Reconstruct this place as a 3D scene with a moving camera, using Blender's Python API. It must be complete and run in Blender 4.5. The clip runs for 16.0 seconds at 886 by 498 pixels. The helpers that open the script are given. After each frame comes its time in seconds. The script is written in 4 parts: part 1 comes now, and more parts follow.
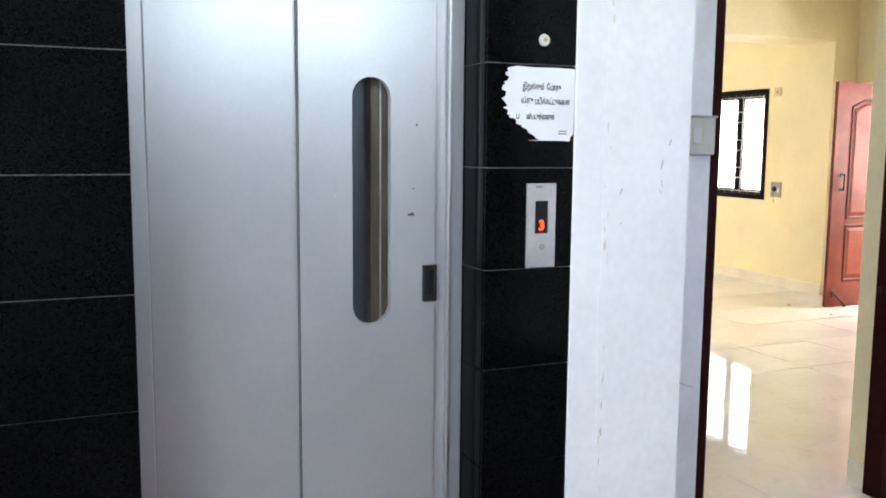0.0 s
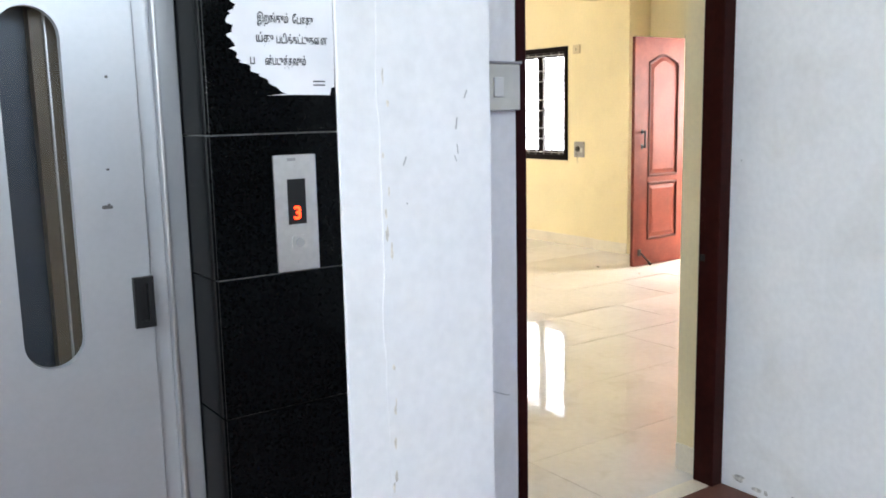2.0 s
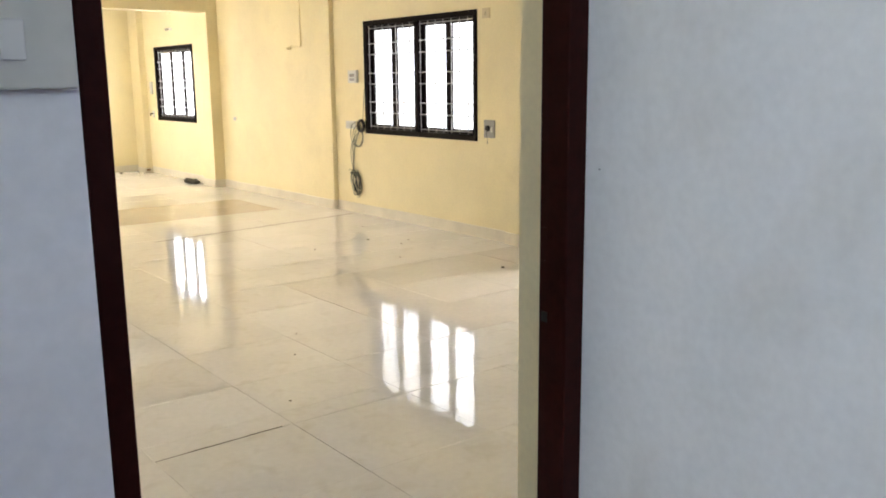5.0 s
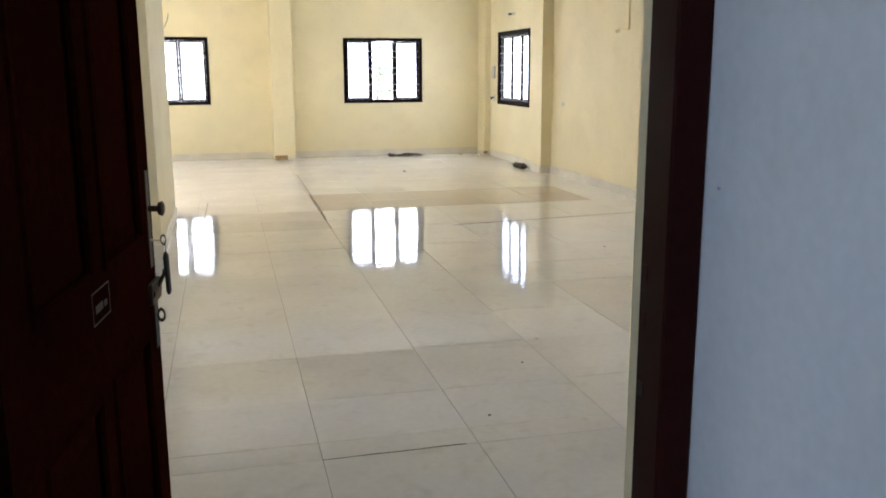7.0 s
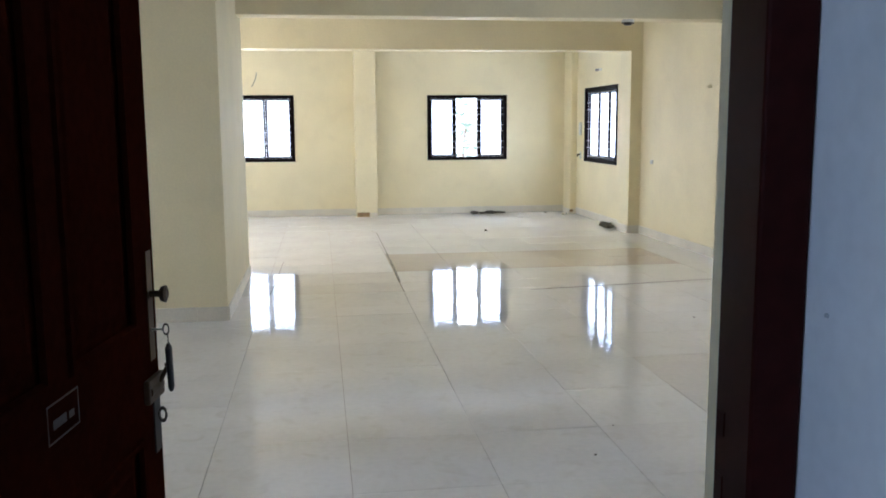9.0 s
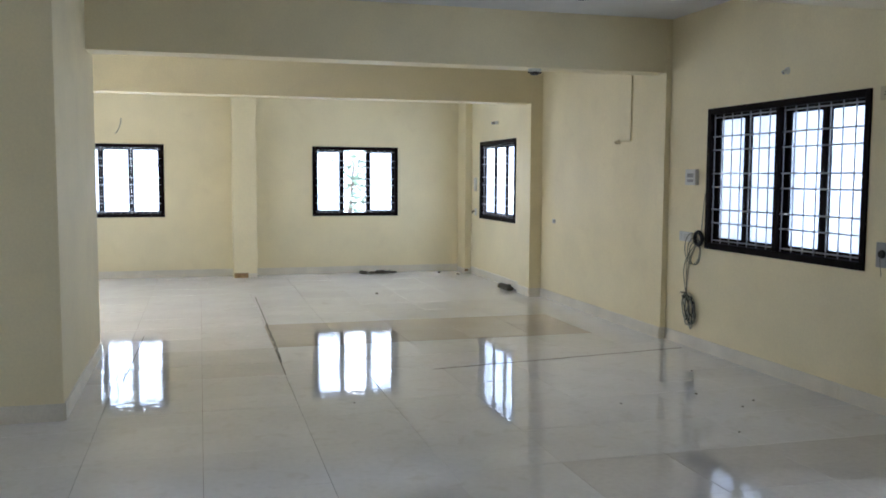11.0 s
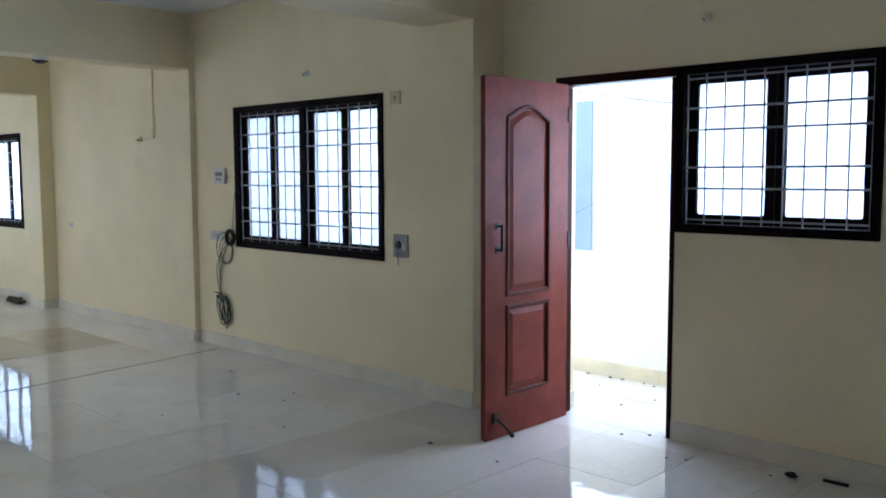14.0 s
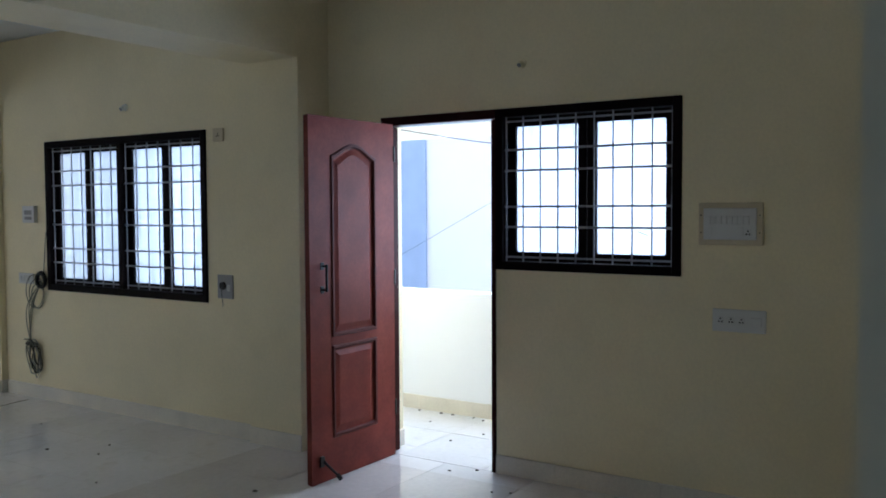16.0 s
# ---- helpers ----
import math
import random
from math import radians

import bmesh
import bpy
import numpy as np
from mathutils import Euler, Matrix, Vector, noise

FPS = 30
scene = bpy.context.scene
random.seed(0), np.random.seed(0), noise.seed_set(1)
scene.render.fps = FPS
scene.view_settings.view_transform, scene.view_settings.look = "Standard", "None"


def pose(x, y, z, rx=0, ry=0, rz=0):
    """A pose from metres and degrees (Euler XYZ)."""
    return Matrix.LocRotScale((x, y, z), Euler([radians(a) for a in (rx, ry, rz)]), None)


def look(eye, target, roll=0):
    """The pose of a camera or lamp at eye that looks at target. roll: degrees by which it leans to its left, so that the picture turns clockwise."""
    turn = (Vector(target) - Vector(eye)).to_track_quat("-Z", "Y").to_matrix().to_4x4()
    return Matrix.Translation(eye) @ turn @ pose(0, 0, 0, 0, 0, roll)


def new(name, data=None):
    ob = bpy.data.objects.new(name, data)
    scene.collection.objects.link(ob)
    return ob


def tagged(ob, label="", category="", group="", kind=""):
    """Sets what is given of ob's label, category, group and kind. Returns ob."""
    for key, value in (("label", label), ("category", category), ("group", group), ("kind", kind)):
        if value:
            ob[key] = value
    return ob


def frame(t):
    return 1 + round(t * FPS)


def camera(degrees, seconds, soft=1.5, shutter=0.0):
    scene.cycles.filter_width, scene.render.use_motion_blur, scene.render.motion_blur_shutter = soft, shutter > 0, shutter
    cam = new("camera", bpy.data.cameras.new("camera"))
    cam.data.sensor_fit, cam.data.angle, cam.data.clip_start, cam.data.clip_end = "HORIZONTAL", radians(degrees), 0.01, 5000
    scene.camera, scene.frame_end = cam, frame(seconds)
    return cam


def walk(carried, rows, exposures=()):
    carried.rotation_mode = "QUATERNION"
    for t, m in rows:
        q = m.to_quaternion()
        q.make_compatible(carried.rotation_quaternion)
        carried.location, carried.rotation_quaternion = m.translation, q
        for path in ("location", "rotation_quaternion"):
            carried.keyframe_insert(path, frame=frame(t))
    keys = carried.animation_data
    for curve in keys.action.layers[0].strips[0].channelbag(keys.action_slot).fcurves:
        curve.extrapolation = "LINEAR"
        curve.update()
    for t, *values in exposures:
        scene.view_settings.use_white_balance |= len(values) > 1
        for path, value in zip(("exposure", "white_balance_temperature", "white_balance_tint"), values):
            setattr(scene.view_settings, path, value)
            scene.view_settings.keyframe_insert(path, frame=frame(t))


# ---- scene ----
cam = camera(53.8, 16.0, soft=1.8)
PATH = [
    (0, (-0.61, -1.225, 1.454), (0.165, 0.603, 1.214), 0.5),
    (0.5, (-0.524, -1.135, 1.447), (0.321, 0.66, 1.193), 0.2),
    (1, (-0.417, -0.976, 1.439), (0.54, 0.759, 1.17), -0.1),
    (1.5, (-0.315, -0.843, 1.433), (0.74, 0.832, 1.143), -0.4),
    (2, (-0.197, -0.718, 1.428), (0.941, 0.897, 1.115), -1.2),
    (2.5, (-0.069, -0.548, 1.425), (1.146, 1.007, 1.098), -1.6),
    (3, (0.053, -0.385, 1.429), (1.403, 1.048, 1.075), -1.2),
    (5.5, (1.24, -0.087, 1.43), (2.306, 1.561, 1.044), -0.2),
    (6, (1.468, -0.034, 1.42), (2.327, 1.729, 1.03), 0.1),
    (6.5, (1.625, 0.006, 1.424), (2.296, 1.848, 1.026), 0.4),
    (7, (1.743, 0.025, 1.41), (2.213, 1.927, 1.008), -0.2),
    (7.5, (1.82, 0.009, 1.418), (2.161, 1.941, 1.029), -0.4),
    (8, (1.877, 0.04, 1.425), (2.153, 1.989, 1.074), -0.3),
    (8.2, (1.877, 0.086, 1.414), (2.145, 2.039, 1.077), -0.3),
    (10.3, (2.06, 1.017, 1.483), (2.412, 2.976, 1.286), 0.1),
    (10.5, (2.06, 1.133, 1.478), (2.456, 3.084, 1.291), 0.4),
    (11, (2.038, 1.335, 1.481), (2.572, 3.255, 1.316), 0.3),
    (11.5, (2.018, 1.42, 1.499), (2.704, 3.293, 1.348), 0.2),
    (12, (1.963, 1.441, 1.499), (2.836, 3.235, 1.356), 0.3),
    (12.5, (1.967, 1.448, 1.508), (3.0, 3.155, 1.365), 0.2),
    (13, (1.992, 1.459, 1.509), (3.181, 3.061, 1.367), 0.2),
    (13.5, (2.018, 1.466, 1.501), (3.334, 2.965, 1.353), 0.1),
    (14, (2.051, 1.483, 1.496), (3.487, 2.864, 1.325), -0.2),
    (14.5, (2.079, 1.482, 1.492), (3.609, 2.756, 1.296), -0.1),
    (15, (2.073, 1.457, 1.487), (3.675, 2.636, 1.28), -0.1),
    (15.5, (2.085, 1.432, 1.512), (3.729, 2.557, 1.334), -0.0),
    (16, (2.123, 1.418, 1.522), (3.788, 2.522, 1.428), -0.3),
]
EXPOSURES = [(0, 3.92, 7600, 14), (3, 3.88, 7600, 15), (5.5, 2.93, 7400, 14), (6.5, 2.5, 6700, 14), (8, 2.5, 5800, 14), (11, 1.84, 5450, 13), (13.5, 1.82, 5250, 12), (15, 1.3, 5150, 12), (16, 1.22, 5250, 12)]
walk(cam, [(t, look(eye, target, roll)) for t, eye, target, roll in PATH], EXPOSURES)

# ---------- world, sun, window light ----------
world = bpy.data.worlds.new("sky")
scene.world = world
world.use_nodes = True
wn = world.node_tree
sky = wn.nodes.new("ShaderNodeTexSky")
sky.sky_type = "NISHITA"
sky.sun_disc = False
sky.sun_elevation, sky.sun_rotation = radians(47), radians(290)
sky.air_density, sky.dust_density = 1.0, 4.0
wn.links.new(sky.outputs[0], wn.nodes["Background"].inputs[0])
wn.nodes["Background"].inputs[1].default_value = 0.15
sun_data = bpy.data.lights.new("sun", "SUN")
sun_data.energy, sun_data.angle, sun_data.color = 3.4, radians(2), (1.0, 0.96, 0.9)
sun = new("sun", sun_data)
sun.matrix_world = look((0, 0, 0), (math.sin(radians(70)), -math.cos(radians(70)), -1.07))


def window_light(name, centre, target, width, height, radiance, color=(0.93, 0.97, 1.0)):
    """Sky light that stands in the opening of a window, in view or assumed."""
    data = bpy.data.lights.new(name, "AREA")
    data.shape, data.size, data.size_y = "RECTANGLE", width, height
    data.energy, data.color = radiance * math.pi * width * height, color
    ob = new(name, data)
    ob.matrix_world = look(centre, target)
    return ob


DAY = 1.1
window_light("daylight_w0", (0.89, 15.0, 1.4), (0.89, 10, 1.4), 1.4, 1.15, DAY * 1.1)
window_light("daylight_w1", (4.33, 15.0, 1.4), (4.33, 10, 1.4), 1.4, 1.15, DAY * 1.1)
window_light("daylight_w2", (6.55, 12.93, 1.43), (0, 12.93, 1.43), 1.5, 1.15, DAY * 1.7)
window_light("daylight_w3", (6.65, 6.93, 1.47), (0, 6.93, 1.47), 1.9, 1.25, DAY * 0.8)
# added fill from an unseen west opening, brightens the east wall
window_light("added_west_fill", (-1.05, 5.1, 1.5), (3, 5.1, 1.3), 2.2, 1.2, DAY * 0.12, (0.75, 0.87, 1.0))
window_light("daylight_west_back", (-1.3, 11.6, 1.5), (3, 11.6, 1.3), 3.2, 1.2, DAY * 0.45, (0.82, 0.91, 1.0))
window_light("daylight_balcony", (7.6, 3.8, 1.48), (0, 3.8, 1.2), 5.4, 1.1, DAY * 1.75, (0.76, 0.86, 1.0))
window_light("daylight_landing", (-2.75, -1.25, 2.05), (0, -1.1, 1.5), 2.9, 1.4, DAY * 0.8, (0.56, 0.765, 1.0))
window_light("daylight_stairs", (0.85, -3.1, 2.48), (0.85, 0, 1.9), 2.1, 0.6, DAY * 0.5, (0.58, 0.78, 1.0))

# ---------- materials ----------
def material(name, color, rough=0.5, metal=0.0, spec=0.5, grain=0.0, grain_scale=80.0, blotch=0.0, blotch_scale=3.0,
             bump=0.0, bump_scale=120.0, per_object=0.0, coat=0.0, stain=0.0, stain_scale=3.5):
    """A paint, stone or metal with grain, blotches, relief and a shade that changes from piece to piece."""
    m = bpy.data.materials.new(name)
    m.use_nodes = True
    nt = m.node_tree
    n, l = nt.nodes, nt.links
    b = n["Principled BSDF"]
    b.inputs["Roughness"].default_value = rough
    b.inputs["Metallic"].default_value = metal
    b.inputs["Specular IOR Level"].default_value = spec
    b.inputs["Coat Weight"].default_value = coat
    co = n.new("ShaderNodeTexCoord")
    geo = n.new("ShaderNodeNewGeometry")
    value = None
    for amount, scale, detail in ((grain, grain_scale, 3.0), (blotch, blotch_scale, 4.0)):
        if amount <= 0:
            continue
        tx = n.new("ShaderNodeTexNoise")
        tx.inputs["Scale"].default_value, tx.inputs["Detail"].default_value = scale, detail
        l.new(geo.outputs["Position"], tx.inputs["Vector"])
        mr = n.new("ShaderNodeMapRange")
        mr.inputs[1].default_value, mr.inputs[2].default_value = 0.3, 0.7
        mr.inputs[3].default_value, mr.inputs[4].default_value = 1 - amount, 1 + amount
        l.new(tx.outputs["Fac"], mr.inputs[0])
        value = times(nt, value, mr.outputs[0])
    if per_object > 0:
        info = n.new("ShaderNodeObjectInfo")
        mr = n.new("ShaderNodeMapRange")
        mr.inputs[3].default_value, mr.inputs[4].default_value = 1 - per_object, 1 + per_object
        l.new(info.outputs["Random"], mr.inputs[0])
        value = times(nt, value, mr.outputs[0])
    if value is None:
        b.inputs["Base Color"].default_value = (*color, 1)
    else:
        mx = n.new("ShaderNodeVectorMath")
        mx.operation = "SCALE"
        mx.inputs[0].default_value = color
        l.new(value, mx.inputs["Scale"])
        l.new(mx.outputs[0], b.inputs["Base Color"])
    if stain > 0:
        tx = n.new("ShaderNodeTexNoise")
        tx.inputs["Scale"].default_value, tx.inputs["Detail"].default_value, tx.inputs["Distortion"].default_value = stain_scale, 8.0, 0.6
        l.new(geo.outputs["Position"], tx.inputs["Vector"])
        mr = n.new("ShaderNodeMapRange")
        mr.inputs[1].default_value, mr.inputs[2].default_value, mr.inputs[4].default_value = 0.55, 0.78, stain
        l.new(tx.outputs["Fac"], mr.inputs[0])
        mixed = n.new("ShaderNodeMix")
        mixed.data_type = "RGBA"
        l.new(mr.outputs[0], mixed.inputs[0])
        if b.inputs["Base Color"].is_linked:
            l.new(b.inputs["Base Color"].links[0].from_socket, mixed.inputs[6])
        else:
            mixed.inputs[6].default_value = (*color, 1)
        mixed.inputs[7].default_value = (color[0] * 0.62, color[1] * 0.56, color[2] * 0.46, 1)
        l.new(mixed.outputs[2], b.inputs["Base Color"])
    if bump > 0:
        tx = n.new("ShaderNodeTexNoise")
        tx.inputs["Scale"].default_value, tx.inputs["Detail"].default_value = bump_scale, 4.0
        l.new(geo.outputs["Position"], tx.inputs["Vector"])
        bp = n.new("ShaderNodeBump")
        bp.inputs["Strength"].default_value, bp.inputs["Distance"].default_value = bump, 0.01
        l.new(tx.outputs["Fac"], bp.inputs["Height"])
        l.new(bp.outputs[0], b.inputs["Normal"])
    return m


def times(nt, a, b):
    if a is None:
        return b
    mm = nt.nodes.new("ShaderNodeMath")
    mm.operation = "MULTIPLY"
    nt.links.new(a, mm.inputs[0])
    nt.links.new(b, mm.inputs[1])
    return mm.outputs[0]


CREAM = material("cream_paint", (0.84, 0.74, 0.48), 0.6, grain=0.03, grain_scale=60, blotch=0.06, blotch_scale=1.3, bump=0.08, bump_scale=25, stain=0.12)
WHITE = material("white_paint", (0.8, 0.8, 0.79), 0.55, grain=0.03, grain_scale=40, blotch=0.05, blotch_scale=2.5, bump=0.12, bump_scale=18, stain=0.22)
CEIL = material("ceiling_paint", (0.74, 0.73, 0.7), 0.7, grain=0.02, blotch=0.06, blotch_scale=1.5, stain=0.1)
SKIRT = material("skirting_tile", (0.74, 0.68, 0.56), 0.3, grain=0.05, blotch=0.08, blotch_scale=4)
TILE = material("polished_floor_tile", (0.78, 0.755, 0.72), 0.05, spec=0.9, stain=0.32, stain_scale=8.0, grain=0.03, grain_scale=30, blotch=0.05, blotch_scale=2.0, per_object=0.03)
TILE_DARK = material("dull_floor_tile", (0.56, 0.5, 0.42), 0.12, spec=0.9, grain=0.04, grain_scale=30, blotch=0.05, blotch_scale=2.0, per_object=0.03)
GROUT = material("floor_grout", (0.22, 0.17, 0.12), 0.8, grain=0.2, blotch=0.3, blotch_scale=3)
RED_TILE = material("red_floor_tile", (0.13, 0.045, 0.03), 0.5, grain=0.15, blotch=0.15)
GRANITE = material("black_granite", (0.0022, 0.0026, 0.0028), 0.08, spec=0.07, grain=0.8, grain_scale=220, blotch=0.2, per_object=0.15)
GRANITE_JOINT = material("granite_joint", (0.2, 0.2, 0.19), 0.8)
DARK_WOOD = material("dark_varnished_wood", (0.017, 0.0038, 0.0018), 0.7, spec=0.0, grain=0.2, grain_scale=40, blotch=0.2)
FRAME_WOOD = material("brown_frame_paint", (0.026, 0.005, 0.004), 0.45, spec=0.06, grain=0.15, grain_scale=40, blotch=0.15)
RED_WOOD = material("red_brown_door_paint", (0.165, 0.033, 0.022), 0.45, spec=0.12, grain=0.1, grain_scale=60, blotch=0.2, blotch_scale=6, stain=0.25, stain_scale=5, bump=0.05)
GREY_STEEL = material("grey_enamel_steel", (0.43, 0.44, 0.45), 0.33, metal=0.5, spec=0.4, grain=0.02, blotch=0.05)
STEEL = material("brushed_steel", (0.62, 0.61, 0.59), 0.35, metal=0.9, grain=0.05)
IRON = material("dark_iron", (0.05, 0.045, 0.04), 0.45, metal=0.6)
GRILLE = material("grey_painted_grille", (0.27, 0.27, 0.28), 0.4)
WINDOW_WOOD = material("window_dark_paint", (0.006, 0.003, 0.0027), 0.5, spec=0.04, grain=0.15, grain_scale=40, blotch=0.15)
PLASTIC = material("white_plastic", (0.66, 0.65, 0.61), 0.4)
GREY_PLASTIC = material("grey_plastic", (0.32, 0.31, 0.3), 0.45)
BLACK = material("black_plastic", (0.01, 0.01, 0.01), 0.5, spec=0.25)
BLUE = material("blue_door_paint", (0.03, 0.09, 0.5), 0.4, blotch=0.08)
BLUE_WALL = material("blue_wall_paint", (0.37, 0.47, 0.63), 0.7, blotch=0.05)
GROUND = material("far_ground", (0.2, 0.18, 0.15), 0.9, grain=0.2, blotch=0.2, blotch_scale=0.1)


def clear_tile(m):
    """Slow waves in the polish, which break up reflections."""
    nt = m.node_tree
    n, l = nt.nodes, nt.links
    geo = n.new("ShaderNodeNewGeometry")
    tx = n.new("ShaderNodeTexNoise")
    tx.inputs["Scale"].default_value, tx.inputs["Detail"].default_value = 15.0, 1.5
    l.new(geo.outputs["Position"], tx.inputs["Vector"])
    bp = n.new("ShaderNodeBump")
    bp.inputs["Strength"].default_value, bp.inputs["Distance"].default_value = 0.07, 0.01
    smear = n.new("ShaderNodeTexNoise")
    smear.inputs["Scale"].default_value, smear.inputs["Detail"].default_value, smear.inputs["Distortion"].default_value = 2.2, 6.0, 0.8
    l.new(geo.outputs["Position"], smear.inputs["Vector"])
    rr = n.new("ShaderNodeMapRange")
    rr.inputs[1].default_value, rr.inputs[2].default_value, rr.inputs[3].default_value, rr.inputs[4].default_value = 0.4, 0.7, 0.018, 0.06
    l.new(smear.outputs["Fac"], rr.inputs[0])
    l.new(rr.outputs[0], n["Principled BSDF"].inputs["Roughness"])
    l.new(tx.outputs["Fac"], bp.inputs["Height"])
    l.new(bp.outputs[0], n["Principled BSDF"].inputs["Normal"])
    return m


TILE_MID = material("worn_floor_tile", (0.7, 0.66, 0.61), 0.1, spec=1.0, grain=0.04, grain_scale=30, blotch=0.06, blotch_scale=2.0, per_object=0.03)
for polished in (TILE, TILE_DARK, TILE_MID):
    clear_tile(polished)


def frosted(name, clear):
    """Ribbed frosted window glass: part of the light scatters, part passes."""
    m = bpy.data.materials.new(name)
    m.use_nodes = True
    nt = m.node_tree
    n, l = nt.nodes, nt.links
    n.remove(n["Principled BSDF"])
    geo = n.new("ShaderNodeNewGeometry")
    mp = n.new("ShaderNodeMapping")
    mp.inputs["Scale"].default_value = (14, 14, 0.6)
    tx = n.new("ShaderNodeTexNoise")
    tx.inputs["Scale"].default_value = 1.0
    l.new(geo.outputs["Position"], mp.inputs["Vector"])
    l.new(mp.outputs[0], tx.inputs["Vector"])
    mr = n.new("ShaderNodeMapRange")
    mr.inputs[1].default_value, mr.inputs[2].default_value = 0.35, 0.65
    mr.inputs[3].default_value, mr.inputs[4].default_value = 0.8, 1.0
    l.new(tx.outputs["Fac"], mr.inputs[0])
    vm = n.new("ShaderNodeVectorMath")
    vm.operation = "SCALE"
    vm.inputs[0].default_value = (0.84 * clear, 0.9 * clear, 0.98 * clear)
    l.new(mr.outputs[0], vm.inputs["Scale"])
    tl = n.new("ShaderNodeBsdfTranslucent")
    l.new(vm.outputs[0], tl.inputs["Color"])
    tr = n.new("ShaderNodeBsdfTransparent")
    tr.inputs["Color"].default_value = (0.95 * clear, 0.97 * clear, clear, 1)
    gl = n.new("ShaderNodeBsdfGlossy")
    gl.inputs["Roughness"].default_value = 0.3
    m1, m2 = n.new("ShaderNodeMixShader"), n.new("ShaderNodeMixShader")
    m1.inputs[0].default_value, m2.inputs[0].default_value = 0.4, 0.05
    l.new(tl.outputs[0], m1.inputs[1])
    l.new(tr.outputs[0], m1.inputs[2])
    l.new(m1.outputs[0], m2.inputs[1])
    l.new(gl.outputs[0], m2.inputs[2])
    l.new(m2.outputs[0], n["Material Output"].inputs["Surface"])
    return m


def glow(name, color, strength):
    m = bpy.data.materials.new(name)
    m.use_nodes = True
    b = m.node_tree.nodes["Principled BSDF"]
    b.inputs["Base Color"].default_value = (0, 0, 0, 1)
    b.inputs["Emission Color"].default_value, b.inputs["Emission Strength"].default_value = (*color, 1), strength
    return m


CHIP = material("bare_plaster", (0.5, 0.5, 0.49), 0.8, blotch=0.2, blotch_scale=40)
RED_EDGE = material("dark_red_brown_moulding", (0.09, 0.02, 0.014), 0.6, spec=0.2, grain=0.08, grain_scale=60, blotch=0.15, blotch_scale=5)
# dark grey chosen to dim bounced light from an unseen wall
UNSEEN_DARK = material("unseen_wall_dark_grey", (0.3, 0.29, 0.27), 0.85, grain=0.08, blotch=0.12, blotch_scale=2, stain=0.3)
AGED = material("aged_plastic", (0.56, 0.55, 0.49), 0.45, blotch=0.06, blotch_scale=20)
SCRATCH = material("grey_scratch", (0.4, 0.4, 0.38), 0.8)
RIM = material("beige_painted_surround", (0.62, 0.52, 0.33), 0.5, blotch=0.06)
SMUDGE = material("grey_smudge", (0.52, 0.5, 0.46), 0.8, grain=0.2, blotch=0.3, blotch_scale=40)
# near-black that stands for shade in the lift door's seam
SEAM_SHADE = material("dark_seam_shade", (0.09, 0.09, 0.09), 0.6)
STICKER = material("sticker_glue", (0.03, 0.024, 0.02), 0.7, blotch=0.5, blotch_scale=60)
FROSTED = frosted("frosted_glass", 1.0)
FROSTED_GREY = frosted("grey_frosted_glass", 0.72)
FROSTED_WHITE = frosted("white_frosted_glass", 0.88)
OCHRE = material("ochre_dirt", (0.7, 0.65, 0.56), 0.8, grain=0.2, blotch=0.3, blotch_scale=30)
HOUSE_WHITE = material("house_white", (0.88, 0.88, 0.88), 0.8, blotch=0.03, blotch_scale=0.5)
SKY_GLOW = glow("hazy_sky", (0.93, 0.97, 1.0), 1.6)
HAZE_GLOW = glow("pale_haze", (0.85, 0.92, 1.0), 0.5)
RED_LED = glow("red_led", (1.0, 0.035, 0.01), 0.55)
PAPER = material("white_paper", (0.8, 0.8, 0.8), 0.7, blotch=0.05, blotch_scale=8)
INK = material("grey_ink", (0.02, 0.02, 0.022), 0.7)
BRASS = material("brass", (0.5, 0.36, 0.14), 0.35, metal=0.9, grain=0.1)
OLD_BRASS = material("tarnished_brass", (0.05, 0.03, 0.012), 0.6, metal=0.5, grain=0.2)
CABLE = material("grey_green_cable", (0.16, 0.16, 0.12), 0.5, grain=0.1)
PALE_CABLE = material("pale_dusty_cable", (0.34, 0.34, 0.28), 0.6, grain=0.1)
MARK = material("scuff_mark", (0.08, 0.075, 0.07), 0.8)
DUST = material("swept_dirt", (0.09, 0.08, 0.06), 0.95, grain=0.3, grain_scale=60, blotch=0.3, blotch_scale=20)
BROWN_TAPE = material("brown_plaster_patch", (0.35, 0.22, 0.1), 0.8, blotch=0.3, blotch_scale=15)
LEAF = material("dusty_leaf", (0.3, 0.4, 0.32), 0.6, per_object=0.2, blotch=0.2, blotch_scale=2)
BARK = material("grey_bark", (0.2, 0.16, 0.12), 0.9, grain=0.3, grain_scale=20)
CAR_BROWN = material("brown_laminate", (0.08, 0.055, 0.03), 0.4, grain=0.1)
CAR_BLUE = material("blue_grey_steel", (0.06, 0.08, 0.11), 0.4, metal=0.3)


# ---------- building helpers ----------
def box(bm, x0, y0, z0, x1, y1, z1, bevel=0.0):
    """A block between two corners, with rounded edges where bevel is given."""
    made = bmesh.ops.create_cube(bm, size=1.0, matrix=Matrix.Translation(((x0 + x1) / 2, (y0 + y1) / 2, (z0 + z1) / 2)) @ Matrix.Diagonal((abs(x1 - x0), abs(y1 - y0), abs(z1 - z0), 1)))
    if bevel > 0:
        edges = list({e for v in made["verts"] for e in v.link_edges})
        bmesh.ops.bevel(bm, geom=edges, offset=bevel, segments=2, affect="EDGES", profile=0.5)
    return bm


